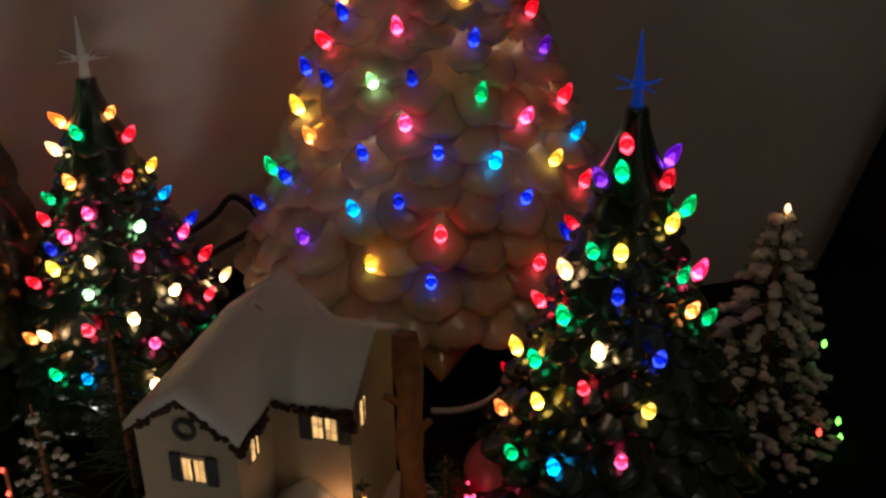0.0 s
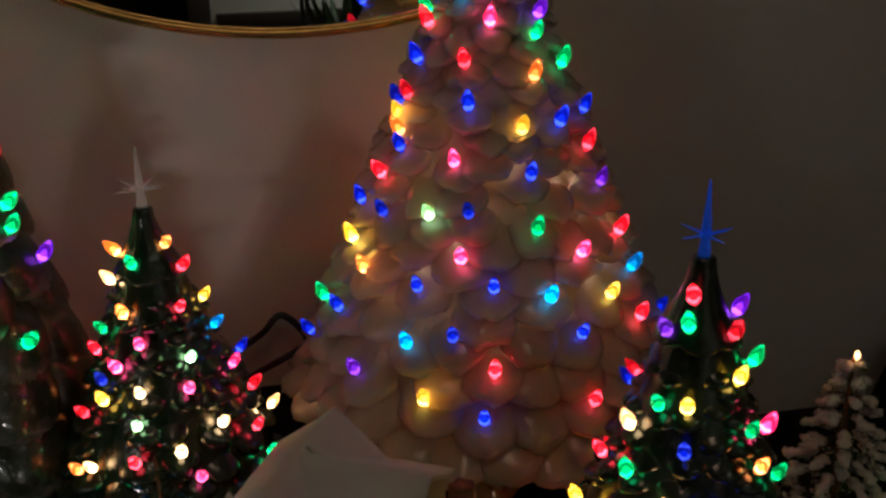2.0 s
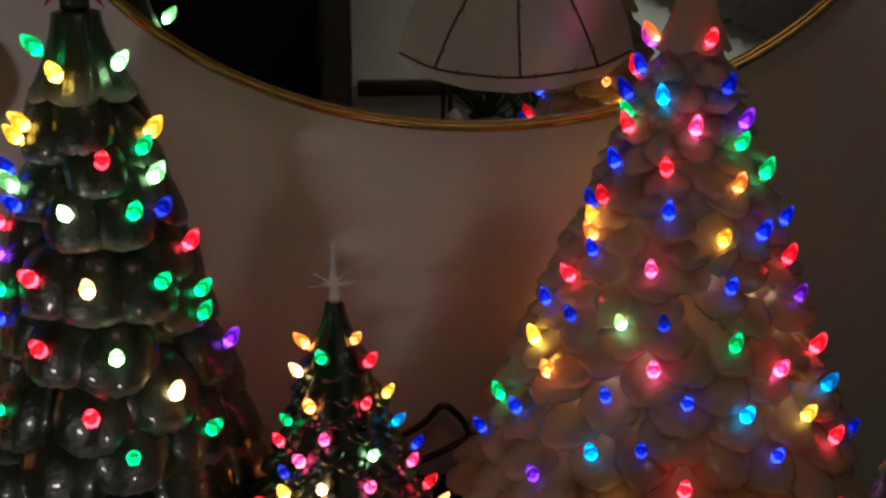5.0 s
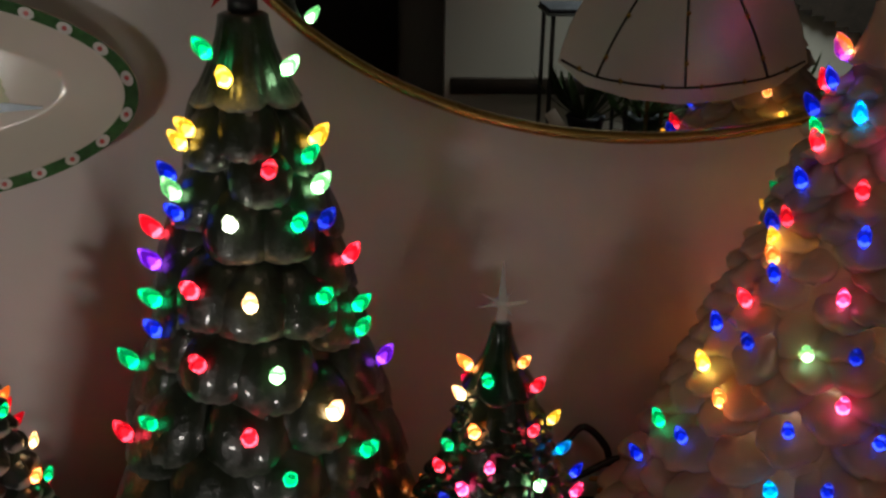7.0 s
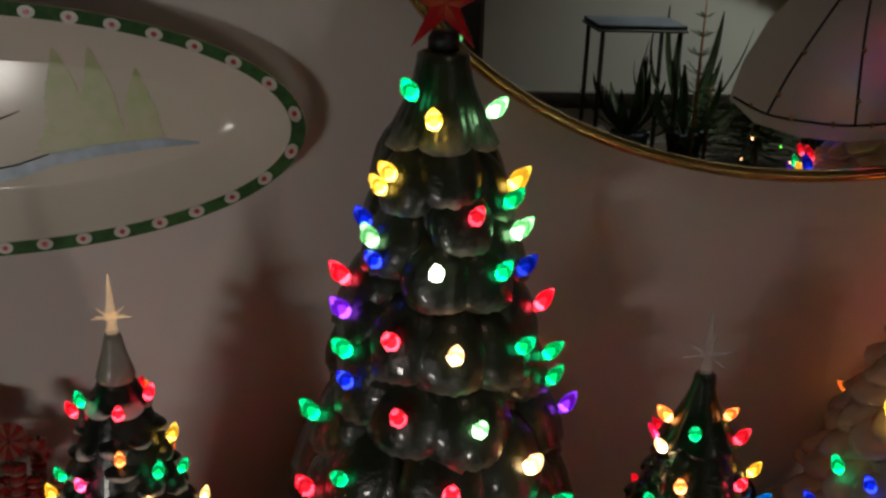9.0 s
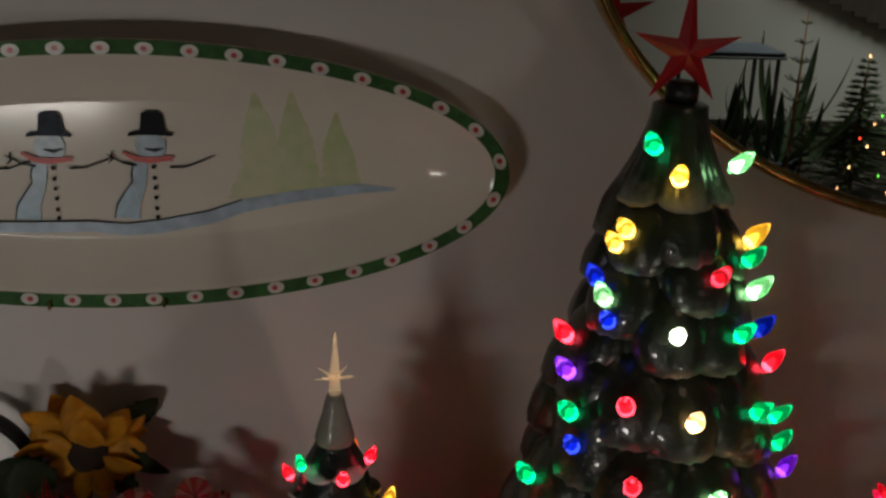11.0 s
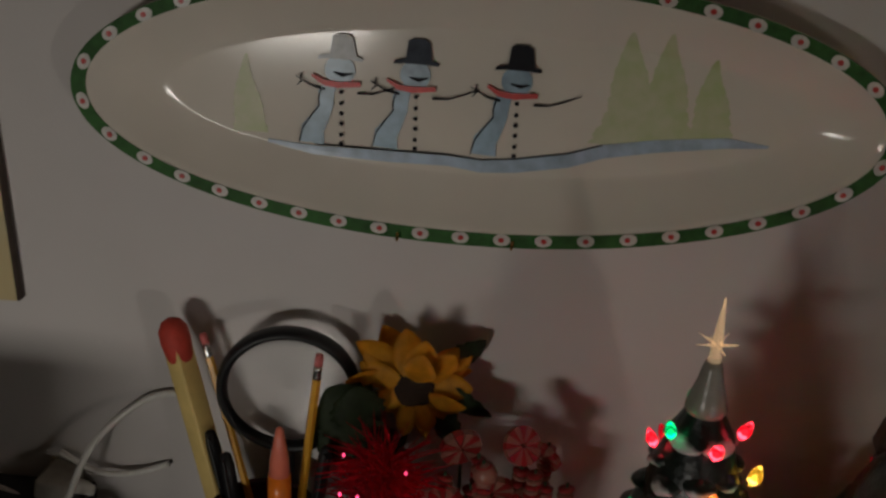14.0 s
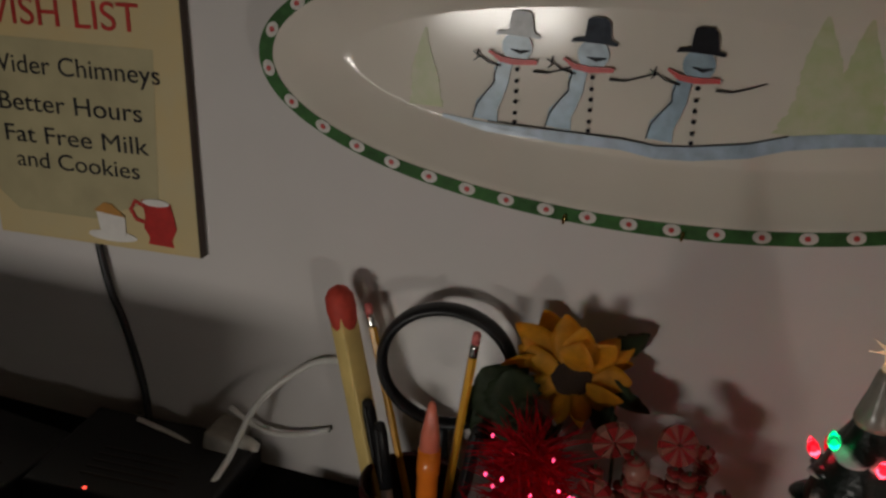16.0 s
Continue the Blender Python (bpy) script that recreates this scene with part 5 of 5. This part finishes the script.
# ---- porcelain cottage ----
def gable_prism(half, length, z_eave, z_ridge):
    """A gabled block along y from 0 to length, standing on z = 0."""
    bm = bmesh.new()
    prof = [(-half, 0), (half, 0), (half, z_eave), (0, z_ridge), (-half, z_eave)]
    a = [bm.verts.new((x, 0, z)) for x, z in prof]
    b = [bm.verts.new((x, length, z)) for x, z in prof]
    bm.faces.new(a)
    bm.faces.new(b[::-1])
    for i in range(5):
        bm.faces.new((a[i], b[i], b[(i + 1) % 5], a[(i + 1) % 5]))
    return bm


def roof_slab(half, length, z_eave, z_ridge, over, thick, sag=0.0):
    """Two thick snowy slopes over a gabled block, with soft edges."""
    bm = bmesh.new()
    k = (z_ridge - z_eave) / half
    e = half + over
    prof = [(-e, z_eave - k * over), (0, z_ridge), (e, z_eave - k * over), (e + 0.001, z_eave - k * over + thick), (0, z_ridge + thick * 1.15), (-e - 0.001, z_eave - k * over + thick)]
    n = 10
    rows = [[bm.verts.new((x, -over + (length + 2 * over) * j / n, z + 0.0012 * math.sin(3.1 * j + 2 * i))) for i, (x, z) in enumerate(prof)] for j in range(n + 1)]
    for a, b in zip(rows, rows[1:]):
        for i in range(6):
            bm.faces.new((a[i], b[i], b[(i + 1) % 6], a[(i + 1) % 6]))
    bm.faces.new(rows[0])
    bm.faces.new(rows[-1][::-1])
    return bm


def cottage_window(parent, x, y, z, turn, w, h, shutters=True):
    o = part("window", box(w + 0.004, 0.003, h + 0.004, (0, 0, 0), 0.0006, 1), M["cream"], parent, m=pose(x, y, z, 0, 0, turn))
    for i in range(4):
        for j in range(4):
            part("pane", box(w / 4 - 0.0012, 0.0012, h / 4 - 0.0006, (-w / 2 + (i + 0.5) * w / 4, -0.0018, -h / 2 + (j + 0.5) * h / 4)), M["window_lit"], o, smooth=False)
    part("middle_bar", box(0.0022, 0.0026, h, (0, -0.0018, 0)), M["shutter"], o, smooth=False)
    for s in (-1, 1) if shutters else ():
        part("shutter", box(w * 0.5, 0.003, h + 0.006, (s * w * 0.79, -0.0012, 0), 0.0006, 1), M["shutter"], o)


def garland_run(parent, points, r, count, seed):
    rnd = random.Random(seed)
    bm = bmesh.new()
    pts = [Vector(p) for p in points]
    for k in range(count):
        f = k / count * (len(pts) - 1)
        p = pts[int(f)].lerp(pts[int(f) + 1], f % 1.0) + Vector([rnd.uniform(-r, r) * 0.5 for _ in range(3)])
        bmesh.ops.create_icosphere(bm, subdivisions=1, radius=r * rnd.uniform(0.35, 0.8), matrix=Matrix.Translation(p) @ Matrix.Rotation(rnd.random() * 3, 4, "X") @ Matrix.Diagonal((1, rnd.uniform(0.6, 1), rnd.uniform(0.6, 1.2), 1)))
    part("garland", bm, M["garland"], parent, "dark garland along the eave")


def cottage():
    base = 0.012
    o = empty("porcelain_cottage", pose(0.75, -0.563, TABLE + base, 0, 0, -29), "lit cream porcelain cottage with a snow-white roof and dark shutters", "model house")
    ze, zr = 0.158 - base, 0.187 - base
    part("front_wing", gable_prism(0.040, 0.168, ze, zr), M["cream"], o, smooth=False, m=pose(0, 0.012, 0))
    part("main_wing", gable_prism(0.055, 0.114, ze, zr), M["cream"], o, smooth=False, m=pose(-0.01, 0.126, 0, 0, 0, -90))
    part("roof", roof_slab(0.040, 0.171, ze, zr, 0.005, 0.006), M["snow"], o, "smooth snow-white roof", m=pose(0, 0.012, 0))
    part("main_roof", roof_slab(0.055, 0.114, ze, zr, 0.006, 0.006), M["snow"], o, "smooth snow-white roof", m=pose(-0.01, 0.126, 0, 0, 0, -90))
    part("back_gable", roof_slab(0.046, 0.05, ze - 0.01, zr + 0.003, 0.004, 0.006), M["snow"], o, m=pose(0.004, 0.142, 0))
    cottage_window(o, 0.006, 0.0105, ze - 0.032, 0, 0.018, 0.019)
    cottage_window(o, 0.086, 0.0695, ze - 0.023, 0, 0.020, 0.019)
    cottage_window(o, 0.0415, 0.035, ze - 0.024, 90, 0.012, 0.018, False)
    cottage_window(o, 0.1055, 0.095, ze - 0.022, 90, 0.010, 0.022, False)
    bm = bmesh.new()
    for k in range(24):
        a = 2 * math.pi * k / 24
        bmesh.ops.create_icosphere(bm, subdivisions=1, radius=0.0022, matrix=Matrix.Translation((0.0075 * math.cos(a), 0, 0.0075 * math.sin(a))))
    part("wreath", bm, M["shutter"], o, "dark round wreath", m=pose(0.003, 0.009, ze + 0.003))
    s = 0.044
    garland_run(o, [(-s, 0.008, ze - 0.006), (0, 0.008, zr - 0.002), (s, 0.008, ze - 0.006)], 0.0048, 70, 2)
    garland_run(o, [(s, 0.008, ze - 0.008), (s, 0.03, ze - 0.008), (s, 0.062, ze - 0.008)], 0.0058, 40, 3)
    garland_run(o, [(s, 0.064, ze - 0.006), (0.085, 0.064, ze - 0.004), (0.108, 0.064, ze - 0.006)], 0.0050, 50, 4)
    garland_run(o, [(0.106, 0.062, ze - 0.005), (0.109, 0.066, ze - 0.020)], 0.0075, 16, 5)
    part("porch_roof", roof_slab(0.02, 0.035, 0.052, 0.066, 0.003, 0.004), M["snow"], o, m=pose(0.068, 0.034, 0))
    part("porch", gable_prism(0.018, 0.034, 0.052, 0.064), M["cream"], o, smooth=False, m=pose(0.068, 0.036, 0))
    part("door", box(0.016, 0.003, 0.036, (0.068, 0.0355, 0.020), 0.001, 1), M["red"], o)
    # modelled snow ground
    bm = bmesh.new()
    n = 48
    rows = []
    for f, z in ((1.0, -base + 0.0005), (0.97, -0.004), (0.88, 0.0015), (0.5, 0.002), (0.02, 0.002)):
        rows.append([bm.verts.new((0.045 + f * (0.150 + 0.012 * math.sin(3 * a)) * math.cos(a), 0.055 + f * (0.150 + 0.010 * math.sin(2 * a + 1)) * math.sin(a), z)) for a in [2 * math.pi * k / n for k in range(n)]])
    for a, b in zip(rows, rows[1:]):
        for k in range(n):
            bm.faces.new((a[k], a[(k + 1) % n], b[(k + 1) % n], b[k]))
    bm.faces.new(rows[0][::-1])
    bm.faces.new(rows[-1])
    part("snow_ground", bm, M["snow"], o)
    part("snow_bank", lathe([(0.030, 0.0), (0.026, 0.012), (0.015, 0.03), (0.006, 0.042), (0.001, 0.046)], 20), M["snow"], o, m=pose(0.085, 0.012, 0))
    lamp = part("porch_lamp", lathe([(0.0015, 0), (0.004, 0.003), (0.004, 0.008), (0.001, 0.011)], 10), M["porch_light"], o, "small lit porch lamp", m=pose(0.098, 0.056, 0.050))
    part("lamp_post", tube([(0.098, 0.056, 0.0), (0.098, 0.056, 0.051)], 0.0012), M["shutter"], o)


cottage()


# ---- small village things ----
def trunk():
    o = empty("bark_post", pose(0.930, -0.515, TABLE), "rough brown bark tree trunk beside the cottage", "model tree")
    bm = bmesh.new()
    n, rnd = 18, random.Random(9)
    rows = []
    for i in range(16):
        z = 0.188 * i / 15
        r = 0.0102 + 0.0012 * math.sin(i * 1.1) + (0.004 if i < 2 else 0)
        rows.append([bm.verts.new((0.0014 * math.sin(i * 0.7) + r * (1 + 0.16 * math.sin(5 * a + i * 0.4) + rnd.uniform(-0.06, 0.06)) * math.cos(a), r * (1 + 0.16 * math.sin(5 * a + i * 0.4)) * math.sin(a), z)) for a in [2 * math.pi * k / n for k in range(n)]])
    for a, b in zip(rows, rows[1:]):
        for k in range(n):
            bm.faces.new((a[k], a[(k + 1) % n], b[(k + 1) % n], b[k]))
    bm.faces.new(rows[0][::-1])
    bm.faces.new(rows[-1])
    part("bark", bm, M["bark"], o)
    for z, a in ((0.12, 160), (0.09, 20), (0.135, 60)):
        part("branch_stub", tube([(0, 0, z), (0.02 * math.cos(radians(a)), 0.012 * math.sin(radians(a)), z + 0.012)], 0.005, 8, 3, 0.003), M["bark"], o)


trunk()


def needle_tree(name, x, y, base, height, radius, layers, needles, label, tips, seed, droop=0.25, lights=(), cat="model tree"):
    """A wire-branched little fir: a trunk, layers of branches and many flat needles, some tipped with snow clumps."""
    o = empty(name, pose(x, y, base), label, cat)
    rnd = random.Random(seed)
    part("trunk", lathe([(radius * 0.07, 0), (radius * 0.06, height * 0.5), (0.0008, height)], 8), M["bark"], o)
    bm, sm = bmesh.new(), bmesh.new()
    for i in range(layers):
        f = (i + 0.5) / layers
        z = height * (0.06 + 0.92 * f)
        r = radius * (1 - f) ** 0.85 + 0.003
        count = max(4, int(11 * (1 - f)) + 4)
        for k in range(count):
            a = 2 * math.pi * (k + rnd.random() * 0.7) / count + i
            d = Vector((math.cos(a), math.sin(a), -droop + rnd.uniform(-0.1, 0.1)))
            l = r * rnd.uniform(0.8, 1.08)
            root = Vector((0, 0, z))
            side = Vector((-math.sin(a), math.cos(a), 0))
            tube([root, root + d * l], 0.0009, 4, 1, 0.0004, bm)
            for _ in range(needles):
                t = rnd.uniform(0.2, 1.0)
                p = root + d * l * t
                q = (side * rnd.choice((-1, 1)) + d * 0.7 + Vector((0, 0, rnd.uniform(-0.3, 0.7)))).normalized() * radius * rnd.uniform(0.10, 0.2)
                w = q.orthogonal().normalized() * 0.0006
                bm.faces.new([bm.verts.new(v) for v in (p - w, p + w, p + q)])
            for _ in range(tips if f > 0.5 else tips // 3):
                p = root + d * l * rnd.uniform(0.55, 1.04) + Vector((0, 0, 0.002))
                s = radius * rnd.uniform(0.03, 0.075)
                bmesh.ops.create_icosphere(sm, subdivisions=1, radius=s, matrix=Matrix.Translation(p) @ Matrix.Rotation(rnd.random() * 3, 4, "Z") @ Matrix.Diagonal((rnd.uniform(0.7, 1.6), rnd.uniform(0.7, 1.2), rnd.uniform(0.5, 0.9), 1)))
    part("needles", bm, M["pine"], o, "dark green needles", smooth=False)["kind"] = "stuff"
    if tips:
        for v in sm.verts:
            v.co += Vector([rnd.uniform(-1, 1) * radius * 0.012 for _ in range(3)])
        part("snow", sm, M["frost"], o, "greyish flocked snow clumps")["kind"] = "stuff"
    else:
        sm.free()
    tiny = {c: mesh_of(lathe([(0.0008, -0.004), (0.0024, -0.0015), (0.0022, 0.0015), (0.0006, 0.004)], 8), "tiny_light", M["tiny_" + c]) for c in ("green", "warm", "red", "pink")}
    for az, f, c in lights:
        r = radius * (1 - f) ** 0.85 * 0.98 + 0.004
        part("tiny_light", tiny[c], None, o, m=pose(r * math.sin(radians(az)), -r * math.cos(radians(az)), height * f))
    return o


needle_tree("flocked_tree", 1.262, -0.490, TABLE, 0.245, 0.080, 17, 18, "small dark fir with grey-white flocking and tiny lights", 13, 14, 0.30,
            [(0, 1.0, "warm"), (70, 0.46, "green"), (-80, 0.36, "green"), (-75, 0.30, "red"), (60, 0.16, "green"), (-40, 0.12, "warm"), (70, 0.05, "green"), (-85, 0.15, "warm"), (-90, 0.40, "warm"), (20, 0.22, "red")])
needle_tree("green_sprig", 0.700, -0.400, TABLE, 0.175, 0.045, 8, 12, "thin green fir sprig standing behind the cottage", 0, 5, 0.1)
needle_tree("snowy_fir", 0.648, -0.500, TABLE, 0.165, 0.045, 9, 12, "little dark fir with snow-edged branches", 2, 7, 0.5)
needle_tree("low_green_bush", 0.958, -0.520, TABLE, 0.07, 0.032, 6, 14, "low green bush with tiny lights beside the trunk", 0, 11, 0.1, [(-20, 0.3, "warm"), (40, 0.5, "pink")])
needle_tree("low_green_bush", 0.878, -0.588, TABLE + 0.012, 0.105, 0.024, 7, 14, "slim green bush with tiny warm and red lights", 0, 12, 0.1, [(-30, 0.55, "warm"), (30, 0.7, "red"), (0, 0.85, "warm"), (60, 0.4, "green")])


def light_string(x, y, z0, z1, seed):
    o = empty("red_light_post", pose(x, y, TABLE), "thin post wound with tiny red lights", "light string")
    part("post", tube([(0, 0, 0), (0.001, 0, z1 - TABLE)], 0.0016), M["bark"], o)
    rnd = random.Random(seed)
    for k in range(6):
        z = z0 + (z1 - z0) * k / 5 - TABLE
        part("tiny_light", lathe([(0.0006, -0.002), (0.0018, 0), (0.0006, 0.002)], 8), M["tiny_red"], o, m=pose(rnd.uniform(-0.003, 0.003), -0.003, z))


light_string(0.630, -0.545, -0.03, 0.075, 1)
light_string(0.618, -0.535, -0.04, 0.03, 2)


def snow_mound(x, y, r, h):
    m = tagged(part("snow_mound", lathe([(r, 0), (r * 0.98, h * 0.25), (r * 0.8, h * 0.7), (r * 0.45, h * 0.95), (0.001, h)], 28), M["snow"]), "smooth white porcelain snow mound", "snow mound", "snow mounds by the cottage")
    m.matrix_world = pose(x, y, TABLE)


snow_mound(0.672, -0.555, 0.028, 0.085)
snow_mound(0.700, -0.600, 0.022, 0.07)

ball = tagged(part("pink_bauble", lathe([(0.002, -0.040), (0.016, -0.037), (0.030, -0.027), (0.039, -0.010), (0.040, 0.006), (0.033, 0.023), (0.020, 0.035), (0.007, 0.040), (0.0065, 0.046), (0.001, 0.047)], 36), M["pink_ball"]), "rose-pink glazed bauble lying among the lights", "bauble")
ball.matrix_world = pose(1.010, -0.500, TABLE + 0.0298, 60, 0, 10) @ Matrix.Scale(0.75, 4)
tinsel_bush("pink_tinsel", 0.972, -0.515, -0.050, 0.024, 0.03, 200, 5, "small pink-lit foil tinsel by the bauble", 13)


# ---- the rest of the room ----
def drape():
    o = empty("dark_drape", pose(1.41, WALL - 0.035, -0.80), "dark brown drape hanging in folds at the wall", "drape")
    bm = bmesh.new()
    rows = []
    for z in np.linspace(0, 2.3, 12):
        rows.append([bm.verts.new((0.011 * k * (1.3 - 0.2 * z) + 0.36 * z, 0.018 * math.sin(k * 0.75 + 0.3 * math.sin(z)), z)) for k in range(72)])
    for a, b in zip(rows, rows[1:]):
        for k in range(71):
            bm.faces.new((a[k], a[k + 1], b[k + 1], b[k]))
    bmesh.ops.solidify(bm, geom=bm.faces[:], thickness=0.003)
    part("folds", bm, M["drape"], o)
    part("rail", tube([(0.80, 0, 2.31), (1.55, 0, 2.31)], 0.011), M["dark"], o)


drape()
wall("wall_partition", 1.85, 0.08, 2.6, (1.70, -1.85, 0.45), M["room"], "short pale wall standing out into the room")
tagged(part("door_1", box(0.86, 0.05, 2.05, (0.25, -3.43, 0.225), 0.004), M["dark"]), "dark wooden door across the room", "door", kind="structure")


# out-of-view block added to cast the shadow below the sign
def shadow_block():
    o = empty("shadow_block", pose(-0.568, -0.56, TABLE), "unseen black block at the table's end, added to shade the wall", "box")
    part("body", box(0.31, 0.14, 0.152, (0, 0, 0.0765), 0.005), M["cloth"], o)
    part("lid", box(0.318, 0.148, 0.020, (0, 0, 0.1630), 0.005), M["cloth"], o)


shadow_block()


# ---- what the mirror shows of the room behind ----
def console():
    o = empty("console_table", pose(1.36, -1.56, -0.80), "dark narrow side table against the pale wall", "side table")
    part("top", box(0.74, 0.30, 0.03, (0, 0, 0.765), 0.004), M["dark"], o)
    for x in (-0.34, 0.34):
        for y in (-0.12, 0.12):
            part("leg", box(0.04, 0.04, 0.75, (x, y, 0.375), 0.003), M["dark"], o)


console()
needle_tree("lit_fir", 1.43, -1.50, -0.02, 0.335, 0.110, 20, 110, "little fir with warm and coloured lights on the side table", 0, 71, 0.05,
            [(180, 1.0, "warm"), (150, 0.35, "warm"), (200, 0.45, "red"), (170, 0.55, "warm"), (140, 0.6, "green"), (210, 0.25, "warm"), (165, 0.2, "green"), (185, 0.4, "warm"), (130, 0.3, "red"), (220, 0.1, "warm"), (150, 0.08, "warm")])


def potted_plant(x, y, base, height, count, seed):
    o = empty("potted_plant", pose(x, y, base), "leafy house plant in a grey pot", "plant", "plants on the side table")
    part("pot", lathe([(0.035, 0), (0.045, 0.06), (0.050, 0.075), (0.046, 0.078), (0.040, 0.07)], 24), M["hat_slate"], o)
    rnd = random.Random(seed)
    for k in range(count):
        a = 360 * k / count + rnd.uniform(-15, 15)
        part("leaf", leaf_mesh(height * rnd.uniform(0.6, 1.0), 0.012, height * rnd.uniform(0.05, 0.3)), M["plant_leaf"], o, m=pose(0, 0, 0.06, 0, 0, a) @ pose(0, 0, 0, rnd.uniform(5, 40), 0, 0))


M["plant_leaf"] = mat("house_plant_leaf", (0.06, 0.10, 0.04), 0.5, vary=0.4, grain=60, bump=0.2)
potted_plant(1.25, -1.52, -0.02, 0.34, 16, 81)
potted_plant(1.11, -1.52, -0.02, 0.22, 18, 82)
potted_plant(1.60, -1.52, -0.02, 0.22, 14, 83)


def stepped_hanging():
    """A dark wall hanging whose lower edge falls in small steps."""
    o = empty("wall_hanging", pose(1.30, -1.806, 0.0), "dark brown wall hanging with a stepped lower edge", "wall hanging")
    n, run, rise = 30, 0.036, 0.0148
    outline = [(n * run, 1.25), (0.0, 1.25)]
    for k in range(n):
        z = 0.462 - rise * k
        outline += [(k * run, z), ((k + 1) * run, z)]
    bm = bmesh.new()
    front = [bm.verts.new((x, 0.006, z)) for x, z in outline]
    back = [bm.verts.new((x, 0.0, z)) for x, z in outline]
    bm.faces.new(front)
    bm.faces.new(back[::-1])
    for k in range(len(outline)):
        j = (k + 1) % len(outline)
        bm.faces.new((front[k], back[k], back[j], front[j]))
    part("cloth", bm, M["drape"], o, smooth=False)
    part("rod", tube([(-0.03, 0.004, 1.255), (n * run + 0.03, 0.004, 1.255)], 0.008), M["dark"], o)


stepped_hanging()
needle_tree("dark_sprig", 1.245, -1.45, -0.02, 0.44, 0.075, 9, 22, "tall thin dark sprig among the plants", 0, 91, -0.5, cat="plant")
needle_tree("dark_bush", 1.29, -1.48, -0.02, 0.20, 0.075, 10, 60, "low dark leafy bush beside the lit fir", 0, 92, -0.2, cat="plant")
needle_tree("dark_bush", 1.56, -1.46, -0.02, 0.26, 0.085, 10, 60, "low dark leafy bush beside the lit fir", 0, 93, -0.3, cat="plant")


def plant_stand():
    o = empty("plant_stand", pose(1.10, -1.53, -0.02), "small dark metal plant stand with a slate top", "plant stand")
    part("top", box(0.21, 0.17, 0.010, (0, 0, 0.340), 0.003), M["hat_slate"], o, "slate glossy top")
    part("top_rim", box(0.216, 0.176, 0.006, (0, 0, 0.331), 0.002), M["shutter"], o)
    for x in (-0.096, 0.096):
        for y in (-0.076, 0.076):
            part("leg", tube([(x, y, 0.0), (x * 0.97, y * 0.97, 0.329)], 0.0055, 8, 2), M["shutter"], o)


plant_stand()
card = tagged(part("white_card", box(0.030, 0.006, 0.125, (0, 0, 0.0625), 0.001), M["white"]), "small white card leaning beside the plant pot", "card")
card.matrix_world = pose(1.075, -1.425, -0.0195, 6, -34, 0)
tagged(part("chair_rail", box(1.82, 0.016, 0.046, (1.70, -1.802, 0.076), 0.004), M["dark"]), "dark brown wooden rail along the pale wall", "rail", kind="structure")
